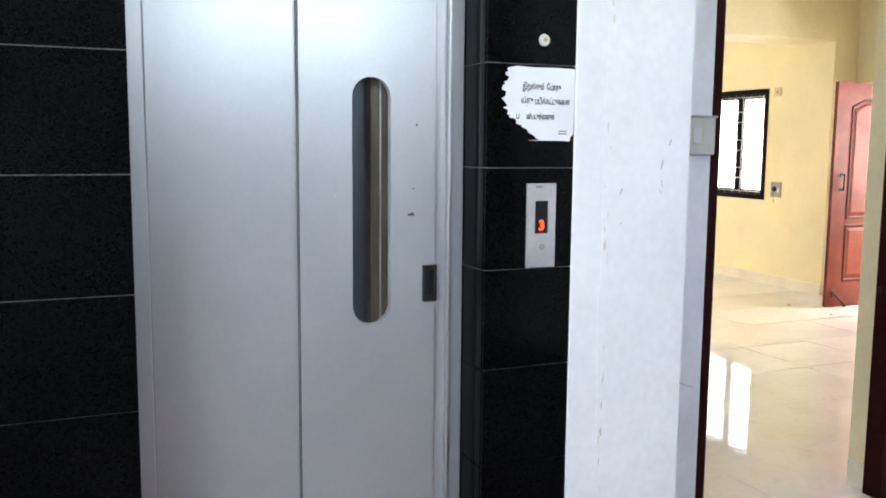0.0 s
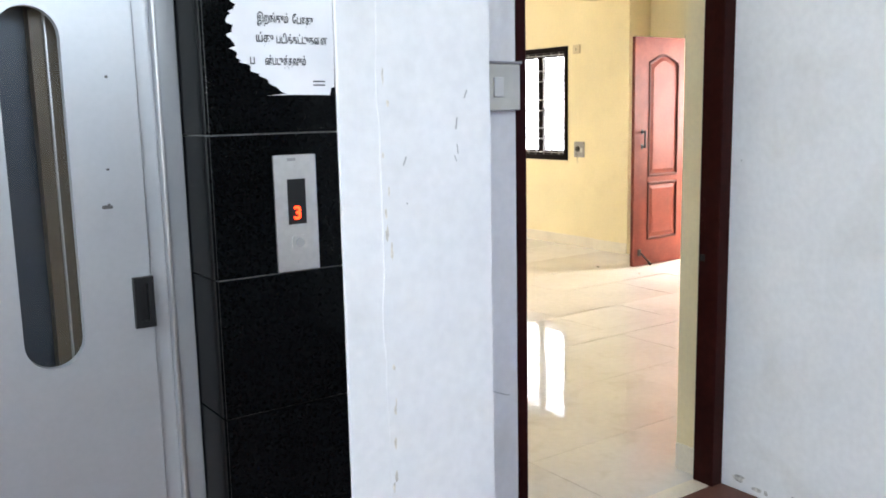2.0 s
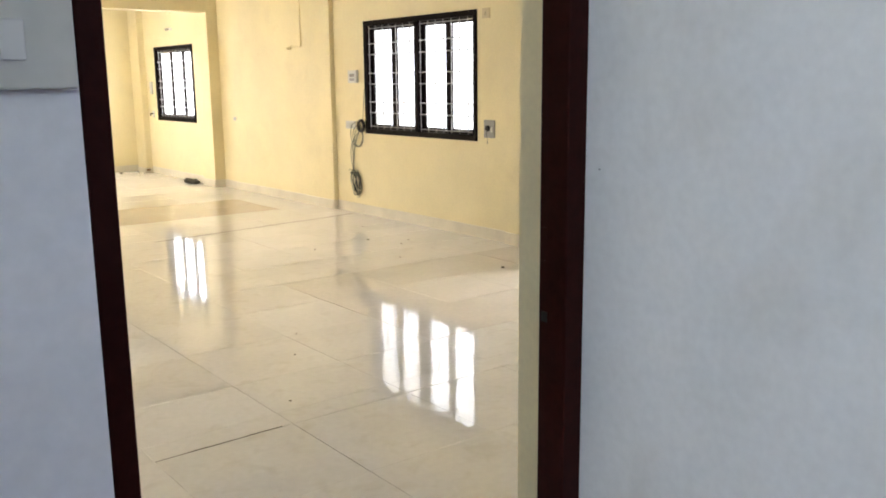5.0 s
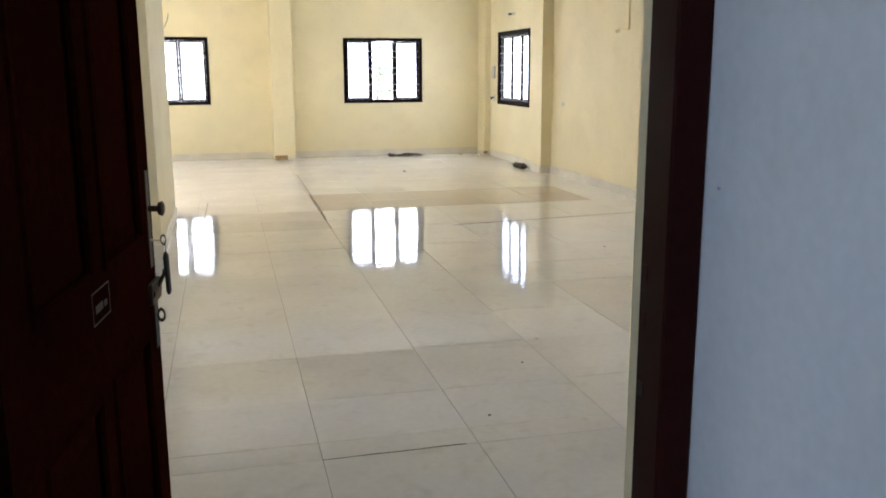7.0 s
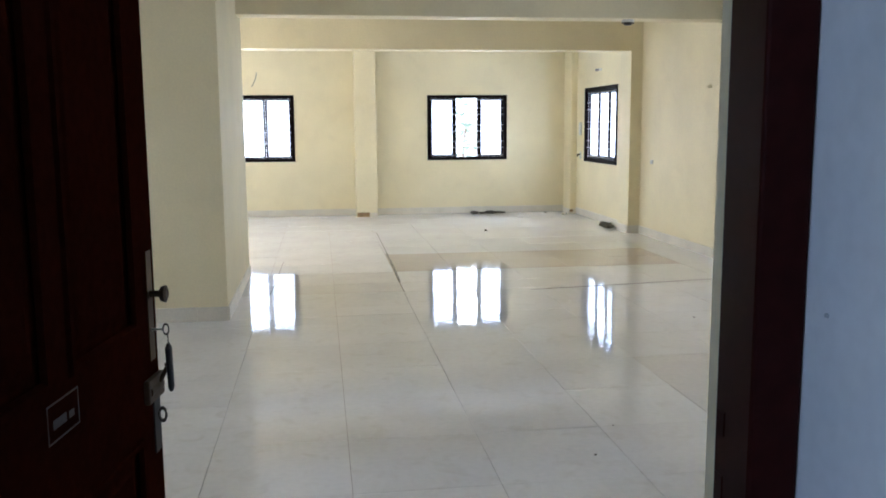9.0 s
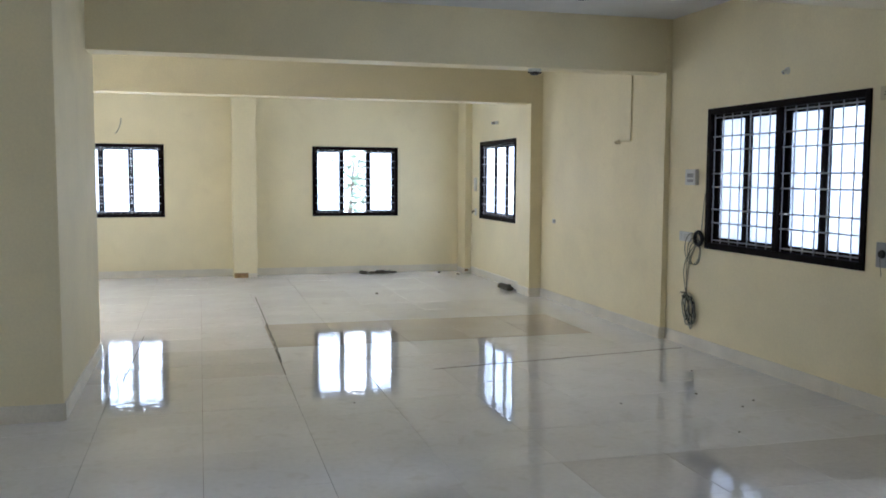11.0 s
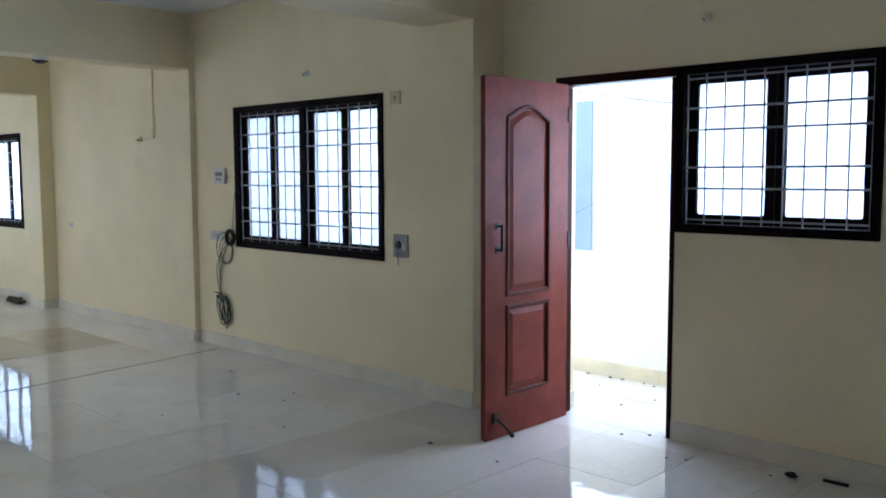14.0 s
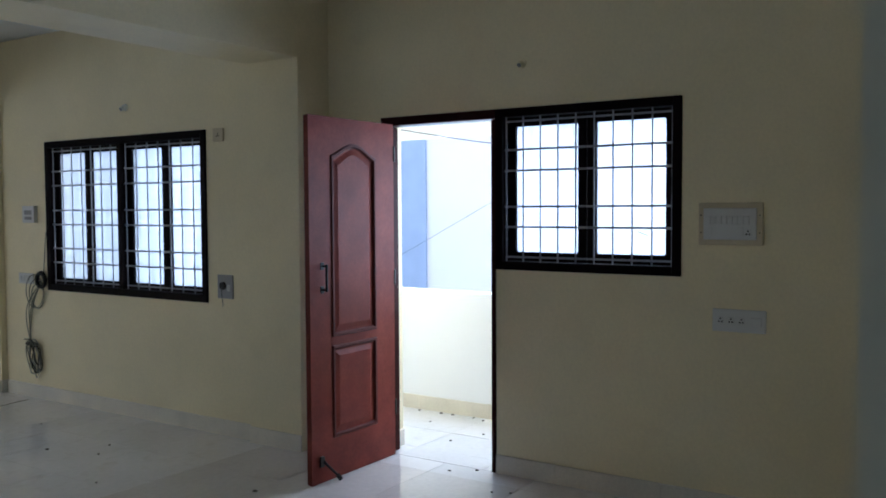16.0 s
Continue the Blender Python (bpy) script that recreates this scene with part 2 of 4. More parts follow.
def boxes(*blocks, bevel=0.0):
    bm = bmesh.new()
    for b in blocks:
        box(bm, *b, bevel=bevel)
    return bm


def cyl(bm, a, b, r, r2=None, sides=16):
    """A rod from a to b."""
    a, b = Vector(a), Vector(b)
    d = b - a
    m = Matrix.Translation((a + b) / 2) @ d.to_track_quat("Z", "Y").to_matrix().to_4x4()
    bmesh.ops.create_cone(bm, cap_ends=True, segments=sides, radius1=r, radius2=r if r2 is None else r2, depth=d.length, matrix=m)
    return bm


def finish(name, bm, mat):
    bmesh.ops.recalc_face_normals(bm, faces=bm.faces)
    me = bpy.data.meshes.new(name)
    bm.to_mesh(me)
    bm.free()
    me.materials.append(mat)
    return me


def part(name, bm, mat, parent, label=""):
    ob = new(name, finish(name, bm, mat))
    ob.parent = parent
    return tagged(ob, label)


def thing(name, label, category, at=None, group="", kind=""):
    ob = new(name)
    ob.empty_display_size = 0.1
    if at is not None:
        ob.matrix_basis = at
    return tagged(ob, label, category, group, kind)


def solid(name, bm, mat, label, category, group="", kind=""):
    return tagged(new(name, finish(name, bm, mat)), label, category, group, kind)


def structure(name, bm, mat, label="", category="wall"):
    return solid(name, bm, mat, label, category, kind="structure")


def tube(points, r, mat, name, parent=None, smooth=True, cyclic=False):
    """A bent cable or rod along points."""
    cu = bpy.data.curves.new(name, "CURVE")
    cu.dimensions, cu.bevel_depth, cu.bevel_resolution, cu.resolution_u = "3D", r, 2, 6
    sp = cu.splines.new("NURBS" if smooth else "POLY")
    sp.points.add(len(points) - 1)
    for q, p in zip(sp.points, points):
        q.co = (*p, 1)
    if smooth:
        sp.use_endpoint_u, sp.order_u = not cyclic, 4
    sp.use_cyclic_u = cyclic
    tmp = bpy.data.objects.new(name, cu)
    scene.collection.objects.link(tmp)
    me = bpy.data.meshes.new_from_object(tmp.evaluated_get(bpy.context.evaluated_depsgraph_get()))
    bpy.data.objects.remove(tmp)
    me.materials.clear()
    me.materials.append(mat)
    ob = new(name, me)
    ob.parent = parent
    return ob

# ---------- large structure ----------
H = 2.9  # ceiling
X_BALC, X_MID, X_MID2, X_BACK = 6.42, 6.163, 6.11, 6.06
Y_N, Y_S0, Y_S1 = 14.568, 1.26, 1.46
Y_B0, Y_B0B, Y_B1, Y_B2 = 5.14, 5.59, 8.484, 11.435


def wall_x(x0, x1, y0, y1, holes, top=H):
    """A wall along y between x0 and x1, with holes (y0, y1, z0, z1)."""
    bm, y = bmesh.new(), y0
    for a, b, c, d in sorted(holes):
        if a > y:
            box(bm, x0, y, 0, x1, a, top)
        if c > 0:
            box(bm, x0, a, 0, x1, b, c)
        if d < top:
            box(bm, x0, a, d, x1, b, top)
        y = b
    if y < y1:
        box(bm, x0, y, 0, x1, y1, top)
    return bm


def wall_y(y0, y1, x0, x1, holes, top=H):
    bm = wall_x(y0, y1, x0, x1, holes, top)
    bmesh.ops.transform(bm, matrix=Matrix(((0, 1, 0, 0), (1, 0, 0, 0), (0, 0, 1, 0), (0, 0, 0, 1))), verts=bm.verts)
    bmesh.ops.reverse_faces(bm, faces=bm.faces)
    return bm


W0, W1 = (0.232, 1.545, 0.878, 1.924), (3.672, 4.987, 0.878, 1.924)
W2, W3 = (12.222, 13.744, 0.868, 1.994), (6.006, 7.862, 0.887, 2.057)
W4, BD = (2.836, 3.905, 1.172, 2.075), (3.905, 4.715, 0.0, 2.075)
structure("wall_east_front", wall_x(X_BALC, X_BALC + 0.2, Y_S1, Y_B0, [W4, BD]), CREAM)
structure("column_east", boxes((6.13, Y_B0, 0, X_BALC + 0.2, Y_B0B, H), bevel=0.004), CREAM, category="column")
structure("wall_east_middle", wall_x(X_MID, X_MID + 0.23, Y_B0B, Y_B1, [W3]), CREAM)
structure("wall_east_far", wall_x(X_MID2, X_MID2 + 0.28, Y_B1, Y_B2, []), CREAM)
structure("column_east_far", boxes((5.956, Y_B2, 0, X_BACK + 0.23, Y_B2 + 0.4, H), bevel=0.004), CREAM, category="column")
structure("wall_east_back", wall_x(X_BACK, X_BACK + 0.23, Y_B2 + 0.4, Y_N, [W2]), CREAM)
structure("column_corner", boxes((5.957, 14.17, 0, X_BACK, Y_N, H), bevel=0.004), CREAM, category="column")
structure("wall_north", wall_y(Y_N, Y_N + 0.23, -1.2, X_BACK + 0.23, [W0, W1]), CREAM)
structure("pilaster_north", boxes((2.49, 14.29, 0, 2.825, Y_N, H), bevel=0.004), CREAM, category="column")
structure("wall_west_back", wall_x(-1.4, -1.2, 8.95, Y_N + 0.23, [(10.0, 13.2, 0.9, 2.1)]), CREAM)
structure("wall_block", boxes((-1.4, 6.934, 0, 1.225, 8.95, H), bevel=0.004), CREAM)
# the hole is added out of view for the west fill lamp
structure("wall_west_front", wall_x(-1.0, -0.8, 3.2, 6.934, [(4.0, 6.2, 0.9, 2.1)]), CREAM)
structure("wall_shaft", boxes((-1.0, Y_S1, 0, 1.1, 3.2, H)), CREAM)
DOOR = (1.318, 2.465, 0.0, 2.12)
structure("wall_south", wall_y(Y_S0 + 0.004, Y_S1, 1.02, X_BALC + 0.2, [DOOR]), WHITE)
structure("wall_entrance_left", boxes((1.02, 1.085, 0, 1.318, Y_S0 + 0.003, H)), WHITE)
structure("ceiling", boxes((-1.4, Y_S0, H, 6.65, Y_N + 0.23, H + 0.15)), CEIL, category="ceiling")
structure("beam_near", boxes((-0.8, Y_B0, 2.45, 6.13, Y_B0B, H)), CREAM, category="beam")
structure("beam_middle", boxes((1.225, Y_B1, 2.425, 6.107, Y_B1 + 0.25, H)), CREAM, category="beam")
structure("beam_far", boxes((-1.2, Y_B2, 2.378, 5.956, Y_B2 + 0.25, H)), CREAM, category="beam")
# landing
structure("wall_pier", boxes((0.648, 0.834, 0, 1.033, 1.3, H), bevel=0.004), WHITE)
structure("wall_lift_top", boxes((-0.49, 0.845, 2.12, 0.383, 1.1, H)), WHITE)
structure("wall_landing_west", wall_x(-2.7, -2.5, -3.2, 1.1, [(-2.7, 0.2, 1.35, 2.75)]), WHITE)
# unseen wall, kept dark so the lift door reflects less light
structure("wall_landing_back", wall_y(-3.2, -3.0, -2.5, 2.65, [(-0.2, 1.9, 2.15, 2.8)]), UNSEEN_DARK)
BLUE_D = (-0.5, 0.505, 0.0, 2.1)
structure("wall_landing_east", wall_x(2.475, 2.65, -3.0, Y_S0 + 0.004, [BLUE_D]), WHITE)
structure("ceiling_landing", boxes((-2.7, -3.2, H, 2.65, Y_S0, H + 0.15)), CEIL, category="ceiling")
structure("floor_landing", boxes((-2.7, -3.2, -0.15, 2.65, Y_S0 + 0.06, -0.001)), RED_TILE, category="floor")
structure("floor_slab", boxes((-1.4, Y_S0 + 0.06, -0.15, 6.62, Y_N + 0.2, -0.006)), GROUT, category="floor")
structure("balcony_slab", boxes((6.62, 1.0, -0.15, 7.7, 6.6, -0.006)), GROUT, category="floor")
structure("balcony_parapet", boxes((7.5, 1.0, -0.15, 7.7, 6.6, 0.9)), HOUSE_WHITE, category="wall")
structure("balcony_roof", boxes((6.62, 1.0, 2.55, 7.7, 6.6, 2.7), (7.5, 1.0, 2.05, 7.7, 6.6, 2.55)), HOUSE_WHITE, category="ceiling")
structure("ground", boxes((-300, -300, -9.2, 300, 300, -9.0)), GROUND, category="ground")
structure("balcony_end", boxes((6.62, 0.9, -0.15, 7.7, 1.0, 2.7), (6.62, 6.6, -0.15, 7.7, 6.7, 2.7)), WHITE)
structure("lift_shaft_back", boxes((-0.6, 1.1, 0, 0.64, 1.25, H)), GREY_PLASTIC)
structure("wall_lift_left", boxes((-2.5, 0.846, 0, -0.49, 1.1, H)), GRANITE_JOINT)
structure("wall_lift_column", boxes((0.39, 0.846, 0, 0.648, 1.1, H)), GRANITE_JOINT)
# added slab out of view, keeps direct sun from the west openings
structure("sun_block_west", boxes((-4.6, -5.0, -9.0, -4.2, 10.0, 6.5)), WHITE, category="wall")
structure("wall_south_inside", wall_y(Y_S1, Y_S1 + 0.006, 1.1, X_BALC - 0.021, [(1.35, 2.47, 0.0, 2.12)]), CREAM)
structure("door_reveal", boxes((2.4602, 1.347, 0.0, 2.4648, 1.4655, 2.119)), CREAM)


def plate(outer, holes, y0, y1):
    """A flat plate in the xz plane between y0 and y1, with holes cut through."""
    bm = bmesh.new()
    for loop in (outer, *holes):
        vs = [bm.verts.new((x, y0, z)) for x, z in loop]
        for a, b in zip(vs, vs[1:] + vs[:1]):
            bm.edges.new((a, b))
    bmesh.ops.triangle_fill(bm, use_beauty=True, use_dissolve=False, edges=list(bm.edges))
    made = bmesh.ops.extrude_face_region(bm, geom=list(bm.faces))
    bmesh.ops.translate(bm, vec=(0, y1 - y0, 0), verts=[v for v in made["geom"] if isinstance(v, bmesh.types.BMVert)])
    return bm


def rect(x0, z0, x1, z1):
    return [(x0, z0), (x1, z0), (x1, z1), (x0, z1)]


def round_rect(x0, z0, x1, z1, r, steps=5):
    out = []
    for cx, cz, a0 in ((x1 - r, z0 + r, -90), (x1 - r, z1 - r, 0), (x0 + r, z1 - r, 90), (x0 + r, z0 + r, 180)):
        for i in range(steps + 1):
            a = radians(a0 + 90 * i / steps)
            out.append((cx + r * math.cos(a), cz + r * math.sin(a)))
    return out


def arched(x0, z0, x1, z1, rise, steps=20):
    """A panel outline with shoulders and a raised arch on top."""
    w, out = x1 - x0, [(x0, z0), (x1, z0), (x1, z1)]
    for i in range(1, steps):
        u = i / steps
        out.append((x1 - w * u, z1 + rise * math.sin(math.pi * u) ** 1.3))
    out.append((x0, z1))
    return out


def turned(bm, m):
    bmesh.ops.transform(bm, matrix=m, verts=bm.verts)
    return bm


# ---------- windows ----------
def window(name, span, bays, sashes, at, bars, rails, label, wide=0.06, stile=0.062, first=0.5, last=0.5, open_sash=None, glazing=FROSTED, mat=WINDOW_WOOD, depth=0.11):
    """A timber window built in its own plane: x along the wall, y outwards, origin at the low corner of the opening.
    bays: how many parts between mullions; sashes: how many in each; bars and rails: the grille inside; first and last: the end bars' gaps, in steps."""
    w, h = span
    win = thing(name, label, "window", at, kind="structure")
    part("window_frame", boxes((0, -0.012, 0, wide, depth, h), (w - wide, -0.012, 0, w, depth, h), (wide, -0.012, 0, w - wide, depth, wide), (wide, -0.012, h - wide, w - wide, depth, h), bevel=0.004), mat, win)
    bay_w = (w - wide * (bays + 1)) / bays
    for b in range(bays):
        x0 = wide + b * (bay_w + wide)
        if b:
            part("mullion", boxes((x0 - wide, -0.01, wide, x0, depth, h - wide), bevel=0.004), mat, win)
        sw = bay_w / sashes
        for k in range(sashes):
            a, c = x0 + k * sw, x0 + (k + 1) * sw
            if open_sash == (b, k):
                part("mullion", boxes((a - 0.02, 0.05, wide, a + 0.03, 0.09, h - wide), (c - 0.03, 0.05, wide, c + 0.02, 0.09, h - wide), bevel=0.003), mat, win)
                continue
            st = stile
            sash = part("sash", plate(rect(a + 0.002, wide + 0.002, c - 0.002, h - wide - 0.002), [round_rect(a + st, wide + st, c - st, h - wide - st, 0.012, 3)], 0.052, 0.088), mat, win)
            pane = part("pane", boxes((a + st - 0.006, 0.068, wide + st - 0.006, c - st + 0.006, 0.073, h - wide - st + 0.006)), glazing, sash, "frosted glass pane")
            pane.visible_shadow = False
        grille = part("grille", boxes((x0 + 0.004, 0.02, wide + 0.02, x0 + bay_w - 0.004, 0.026, wide + 0.03), (x0 + 0.004, 0.02, h - wide - 0.03, x0 + bay_w - 0.004, 0.026, h - wide - 0.02)), GRILLE, win, "grey painted steel grille")
        for i in range(bars):
            x = x0 + bay_w * (i + first) / (bars - 1 + first + last)
            part("bar", cyl(bmesh.new(), (x, 0.023, wide), (x, 0.023, h - wide), 0.0047, sides=8), GRILLE, grille)
        for fz in rails:
            z = h * (1 - fz)
            part("rail", boxes((x0, 0.014, z - 0.006, x0 + bay_w, 0.02, z + 0.006)), GRILLE, grille)
    return win


# poses of a window's own plane on the two kinds of wall
def on_north(x, z):
    return pose(x, Y_N, z)


def on_east(face, y_high, z):
    return pose(face, y_high, z, 0, 0, -90)


SIX = (0.2, 0.295, 0.46, 0.555, 0.715, 0.81)
LAB = "dark brown wooden window with frosted panes and steel grille"
window("window_1", (W0[1] - W0[0], W0[3] - W0[2]), 1, 3, on_north(W0[0], W0[2]), 12, SIX, LAB, wide=0.05, stile=0.034)
window("window_2", (W1[1] - W1[0], W1[3] - W1[2]), 1, 3, on_north(W1[0], W1[2]), 12, SIX, LAB + ", middle sash open", open_sash=(0, 1), wide=0.05, stile=0.034)
window("window_3", (W2[1] - W2[0], W2[3] - W2[2]), 1, 3, on_east(X_BACK, W2[1], W2[2]), 12, SIX, LAB, wide=0.055, stile=0.045)
window("window_4", (W3[1] - W3[0], W3[3] - W3[2]), 2, 2, on_east(X_MID, W3[1], W3[2]), 7, SIX, LAB, glazing=FROSTED_GREY, wide=0.052, stile=0.044, first=0.1, last=0.9)
w5 = window("window_5", (W4[1] - W4[0], W4[3] - W4[2]), 1, 2, on_east(X_BALC, W4[1], W4[2]), 10, (0.255, 0.384, 0.607, 0.733), LAB + " beside balcony door", glazing=FROSTED_WHITE, wide=0.047, stile=0.052, first=0.08, last=0.08)


part("stuck_twig", cyl(cyl(bmesh.new(), (0.815, 0.064, 0.222), (0.85, 0.064, 0.208), 0.0022, 0.003, sides=8), (0.845, 0.064, 0.212), (0.878, 0.064, 0.196), 0.003, 0.0012, sides=8), MARK, w5, "dry twig stuck to the pane")


# ---------- doors ----------
def panel_face(w, h, panels, y0, y1):
    """The stiles and rails of a door face, with panel openings."""
    return plate(rect(0, 0, w, h), panels, y0, y1)


def shrink(loop, d):
    xs, zs = [p[0] for p in loop], [p[1] for p in loop]
    cx, cz = (min(xs) + max(xs)) / 2, (min(zs) + max(zs)) / 2
    kx, kz = 1 - 2 * d / (max(xs) - min(xs)), 1 - 2 * d / (max(zs) - min(zs))
    return [(cx + (x - cx) * kx, cz + (z - cz) * kz) for x, z in loop]


def raised_field(loop, d, y_low, y_high):
    """A raised panel: a slope from the groove up to a flat field."""
    bm = bmesh.new()
    lo = [bm.verts.new((x, y_low, z)) for x, z in loop]
    hi = [bm.verts.new((x, y_high, z)) for x, z in shrink(loop, d)]
    n = len(loop)
    for i in range(n):
        bm.faces.new((lo[i], lo[(i + 1) % n], hi[(i + 1) % n], hi[i]))
    bm.faces.new(hi)
    bm.faces.new(lo[::-1])
    return bm


def moulding(loop, d, y_low, y_high):
    """A rounded bead that runs round a panel."""
    bm = bmesh.new()
    prof = ((-d * 0.5, y_low), (-d * 0.25, y_high), (d * 0.25, y_high), (d * 0.5, y_low))
    rings = [[bm.verts.new((x, y, z)) for x, z in shrink(loop, off)] for off, y in prof]
    n = len(loop)
    for r0, r1 in zip(rings, rings[1:]):
        for i in range(n):
            bm.faces.new((r0[i], r0[(i + 1) % n], r1[(i + 1) % n], r1[i]))
    return bm


def door_leaf(name, w, h, panels, mat, at, label, thick=0.036, edge=None):
    """A panelled leaf in its own plane: x from the lock side, the seen face towards -y."""
    leaf = thing(name, label, "door", at, kind="structure")
    part("core", boxes((0.002, 0.01, 0.002, w - 0.002, thick, h - 0.002), bevel=0.002), mat, leaf)
    part("stiles", panel_face(w, h, panels, 0.0, 0.0105), mat, leaf)
    for loop in panels:
        part("panel", raised_field(shrink(loop, 0.022), 0.03, 0.0102, 0.002), mat, leaf)
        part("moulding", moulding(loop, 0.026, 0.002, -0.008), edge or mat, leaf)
    return leaf


# balcony door: frame, open leaf
bf = thing("door_1", "dark brown door frame beside the balcony window", "door frame", kind="structure")
part("post", boxes((X_BALC - 0.012, BD[0] + 0.0, 0, X_BALC + 0.1, BD[0] + 0.026, 2.02), bevel=0.004), FRAME_WOOD, bf)
part("post", boxes((X_BALC + 0.004, BD[1] - 0.05, 0, X_BALC + 0.1, BD[1], 2.02), bevel=0.004), FRAME_WOOD, bf)
part("head", boxes((X_BALC - 0.012, BD[0] + 0.0, 2.022, X_BALC + 0.1, BD[1], 2.075), bevel=0.004), FRAME_WOOD, bf)
LW = 0.76
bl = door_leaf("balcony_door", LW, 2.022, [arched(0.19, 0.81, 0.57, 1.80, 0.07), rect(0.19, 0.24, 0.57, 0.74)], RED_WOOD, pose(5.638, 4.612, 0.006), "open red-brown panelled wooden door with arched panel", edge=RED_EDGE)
hd = part("handle", cyl(cyl(bmesh.new(), (0.1, 0, 1.07), (0.1, -0.035, 1.07), 0.006, sides=10), (0.1, 0, 1.2), (0.1, -0.035, 1.2), 0.006, sides=10), BLACK, bl, "black iron pull handle")
part("grip", cyl(bmesh.new(), (0.1, -0.035, 1.06), (0.1, -0.035, 1.21), 0.008, sides=12), BLACK, hd)
part("rose", boxes((0.085, -0.004, 1.05, 0.115, 0.001, 1.09), (0.085, -0.004, 1.18, 0.115, 0.001, 1.22), bevel=0.003), BLACK, hd)
sp = part("door_stopper", boxes((0.06, -0.012, 0.09, 0.095, 0.001, 0.15), bevel=0.004), IRON, bl, "black folding door stopper")
part("stopper_foot", cyl(cyl(bmesh.new(), (0.08, -0.02, 0.12), (0.16, -0.05, 0.03), 0.007, sides=10), (0.155, -0.048, 0.034), (0.175, -0.056, 0.008), 0.013, sides=12), BLACK, sp)
for hz in (0.25, 1.05, 1.8):
    part("hinge", cyl(bmesh.new(), (LW + 0.004, 0.0, hz), (LW + 0.004, 0.0, hz + 0.09), 0.007, sides=10), IRON, bl)

# entrance door: frame, open leaf, hardware
ef = thing("door_2", "dark red-brown painted wooden entrance door frame", "door frame", kind="structure")
part("jamb", boxes((1.319, 1.085, 0.0, 1.357, 1.459, 2.05), bevel=0.004), FRAME_WOOD, ef)
jr = part("jamb", boxes((2.413, Y_S0 - 0.004, 0.0, 2.474, 1.345, 2.05), bevel=0.004), FRAME_WOOD, ef)
part("head", boxes((1.32, Y_S0, 2.052, 2.462, 1.345, 2.118), bevel=0.004), FRAME_WOOD, ef)
for z in (0.98, 1.06):
    part("strike_plate", boxes((2.4115, 1.318, z, 2.4135, 1.338, z + 0.03)), FRAME_WOOD, jr, "painted-over strike plate")
part("bolt_hole", boxes((2.411, 1.315, 0.86, 2.4135, 1.335, 0.885)), BLACK, jr)
part("threshold", boxes((1.359, Y_S0 + 0.01, -0.003, 2.412, 1.345, 0.004), bevel=0.002), SKIRT, ef, "pale stone threshold strip")
EW = 1.08
# own x runs from the hinge to the lock edge
lean = math.degrees(math.atan2(2.48 - 1.41, 1.537 - 1.392))
el = door_leaf("entrance_door", EW, 2.03, [rect(0.15, 0.985, 0.49, 1.93), rect(0.595, 0.985, 0.935, 1.93), rect(0.15, 0.14, 0.49, 0.72), rect(0.595, 0.14, 0.935, 0.72)], DARK_WOOD, pose(1.392, 1.41, 0.008, 0, 0, lean), "open dark varnished panelled wooden entrance door")
U = EW - 0.034
lp = part("lock_plate", boxes((U - 0.016, -0.003, 0.945, U + 0.016, 0.001, 1.175), bevel=0.001), OLD_BRASS, el, "aged brass lock plate")
part("knob", cyl(cyl(cyl(bmesh.new(), (U, 0, 1.085), (U, -0.045, 1.085), 0.007, sides=12), (U, -0.045, 1.085), (U, -0.062, 1.085), 0.015, 0.018, sides=16), (U, -0.062, 1.085), (U, -0.068, 1.085), 0.018, 0.011, sides=16), OLD_BRASS, lp)
key = part("key", cyl(bmesh.new(), (U, 0, 1.010), (U, -0.045, 1.010), 0.0025, sides=8), STEEL, lp, "key left in the lock")


def ring_mesh(x, y, z, r, t):
    bm = bmesh.new()
    for i in range(16):
        a0, a1 = 2 * math.pi * i / 16, 2 * math.pi * (i + 1) / 16
        cyl(bm, (x, y + r * math.cos(a0), z + r * math.sin(a0)), (x, y + r * math.cos(a1), z + r * math.sin(a1)), t, sides=6)
    return bm


part("key_bow", ring_mesh(U, -0.056, 1.010, 0.011, 0.0025), IRON, key)
fob = bmesh.new()
for i in range(3):
    cyl(fob, (U, -0.062, 1.001 - i * 0.012), (U, -0.062, 0.991 - i * 0.012), 0.0022, sides=6)
cyl(fob, (U, -0.061, 0.980), (U, -0.062, 0.970), 0.006, 0.0125, sides=14)
cyl(fob, (U, -0.062, 0.970), (U, -0.066, 0.885), 0.0125, 0.011, sides=14)
cyl(fob, (U, -0.066, 0.885), (U, -0.067, 0.877), 0.011, 0.006, sides=14)
part("key_fob", fob, BLACK, key, "black leather key fob")
dead = part("latch_body", cyl(boxes((EW - 0.1, -0.022, 0.865, EW, 0.001, 0.915), bevel=0.004), (EW - 0.09, -0.02, 0.890), (EW - 0.012, -0.02, 0.890), 0.009, sides=12), OLD_BRASS, el, "tarnished brass sliding latch")
part("latch_knob", cyl(cyl(bmesh.new(), (EW - 0.03, -0.02, 0.895), (EW - 0.02, -0.045, 0.925), 0.007, sides=10), (EW - 0.02, -0.045, 0.925), (EW - 0.017, -0.055, 0.935), 0.012, 0.008, sides=12), OLD_BRASS, dead)
hasp = part("hasp_plate", boxes((EW - 0.05, -0.006, 0.745, EW - 0.008, 0.001, 0.865), bevel=0.003), BLACK, el, "black iron padlock hasp")
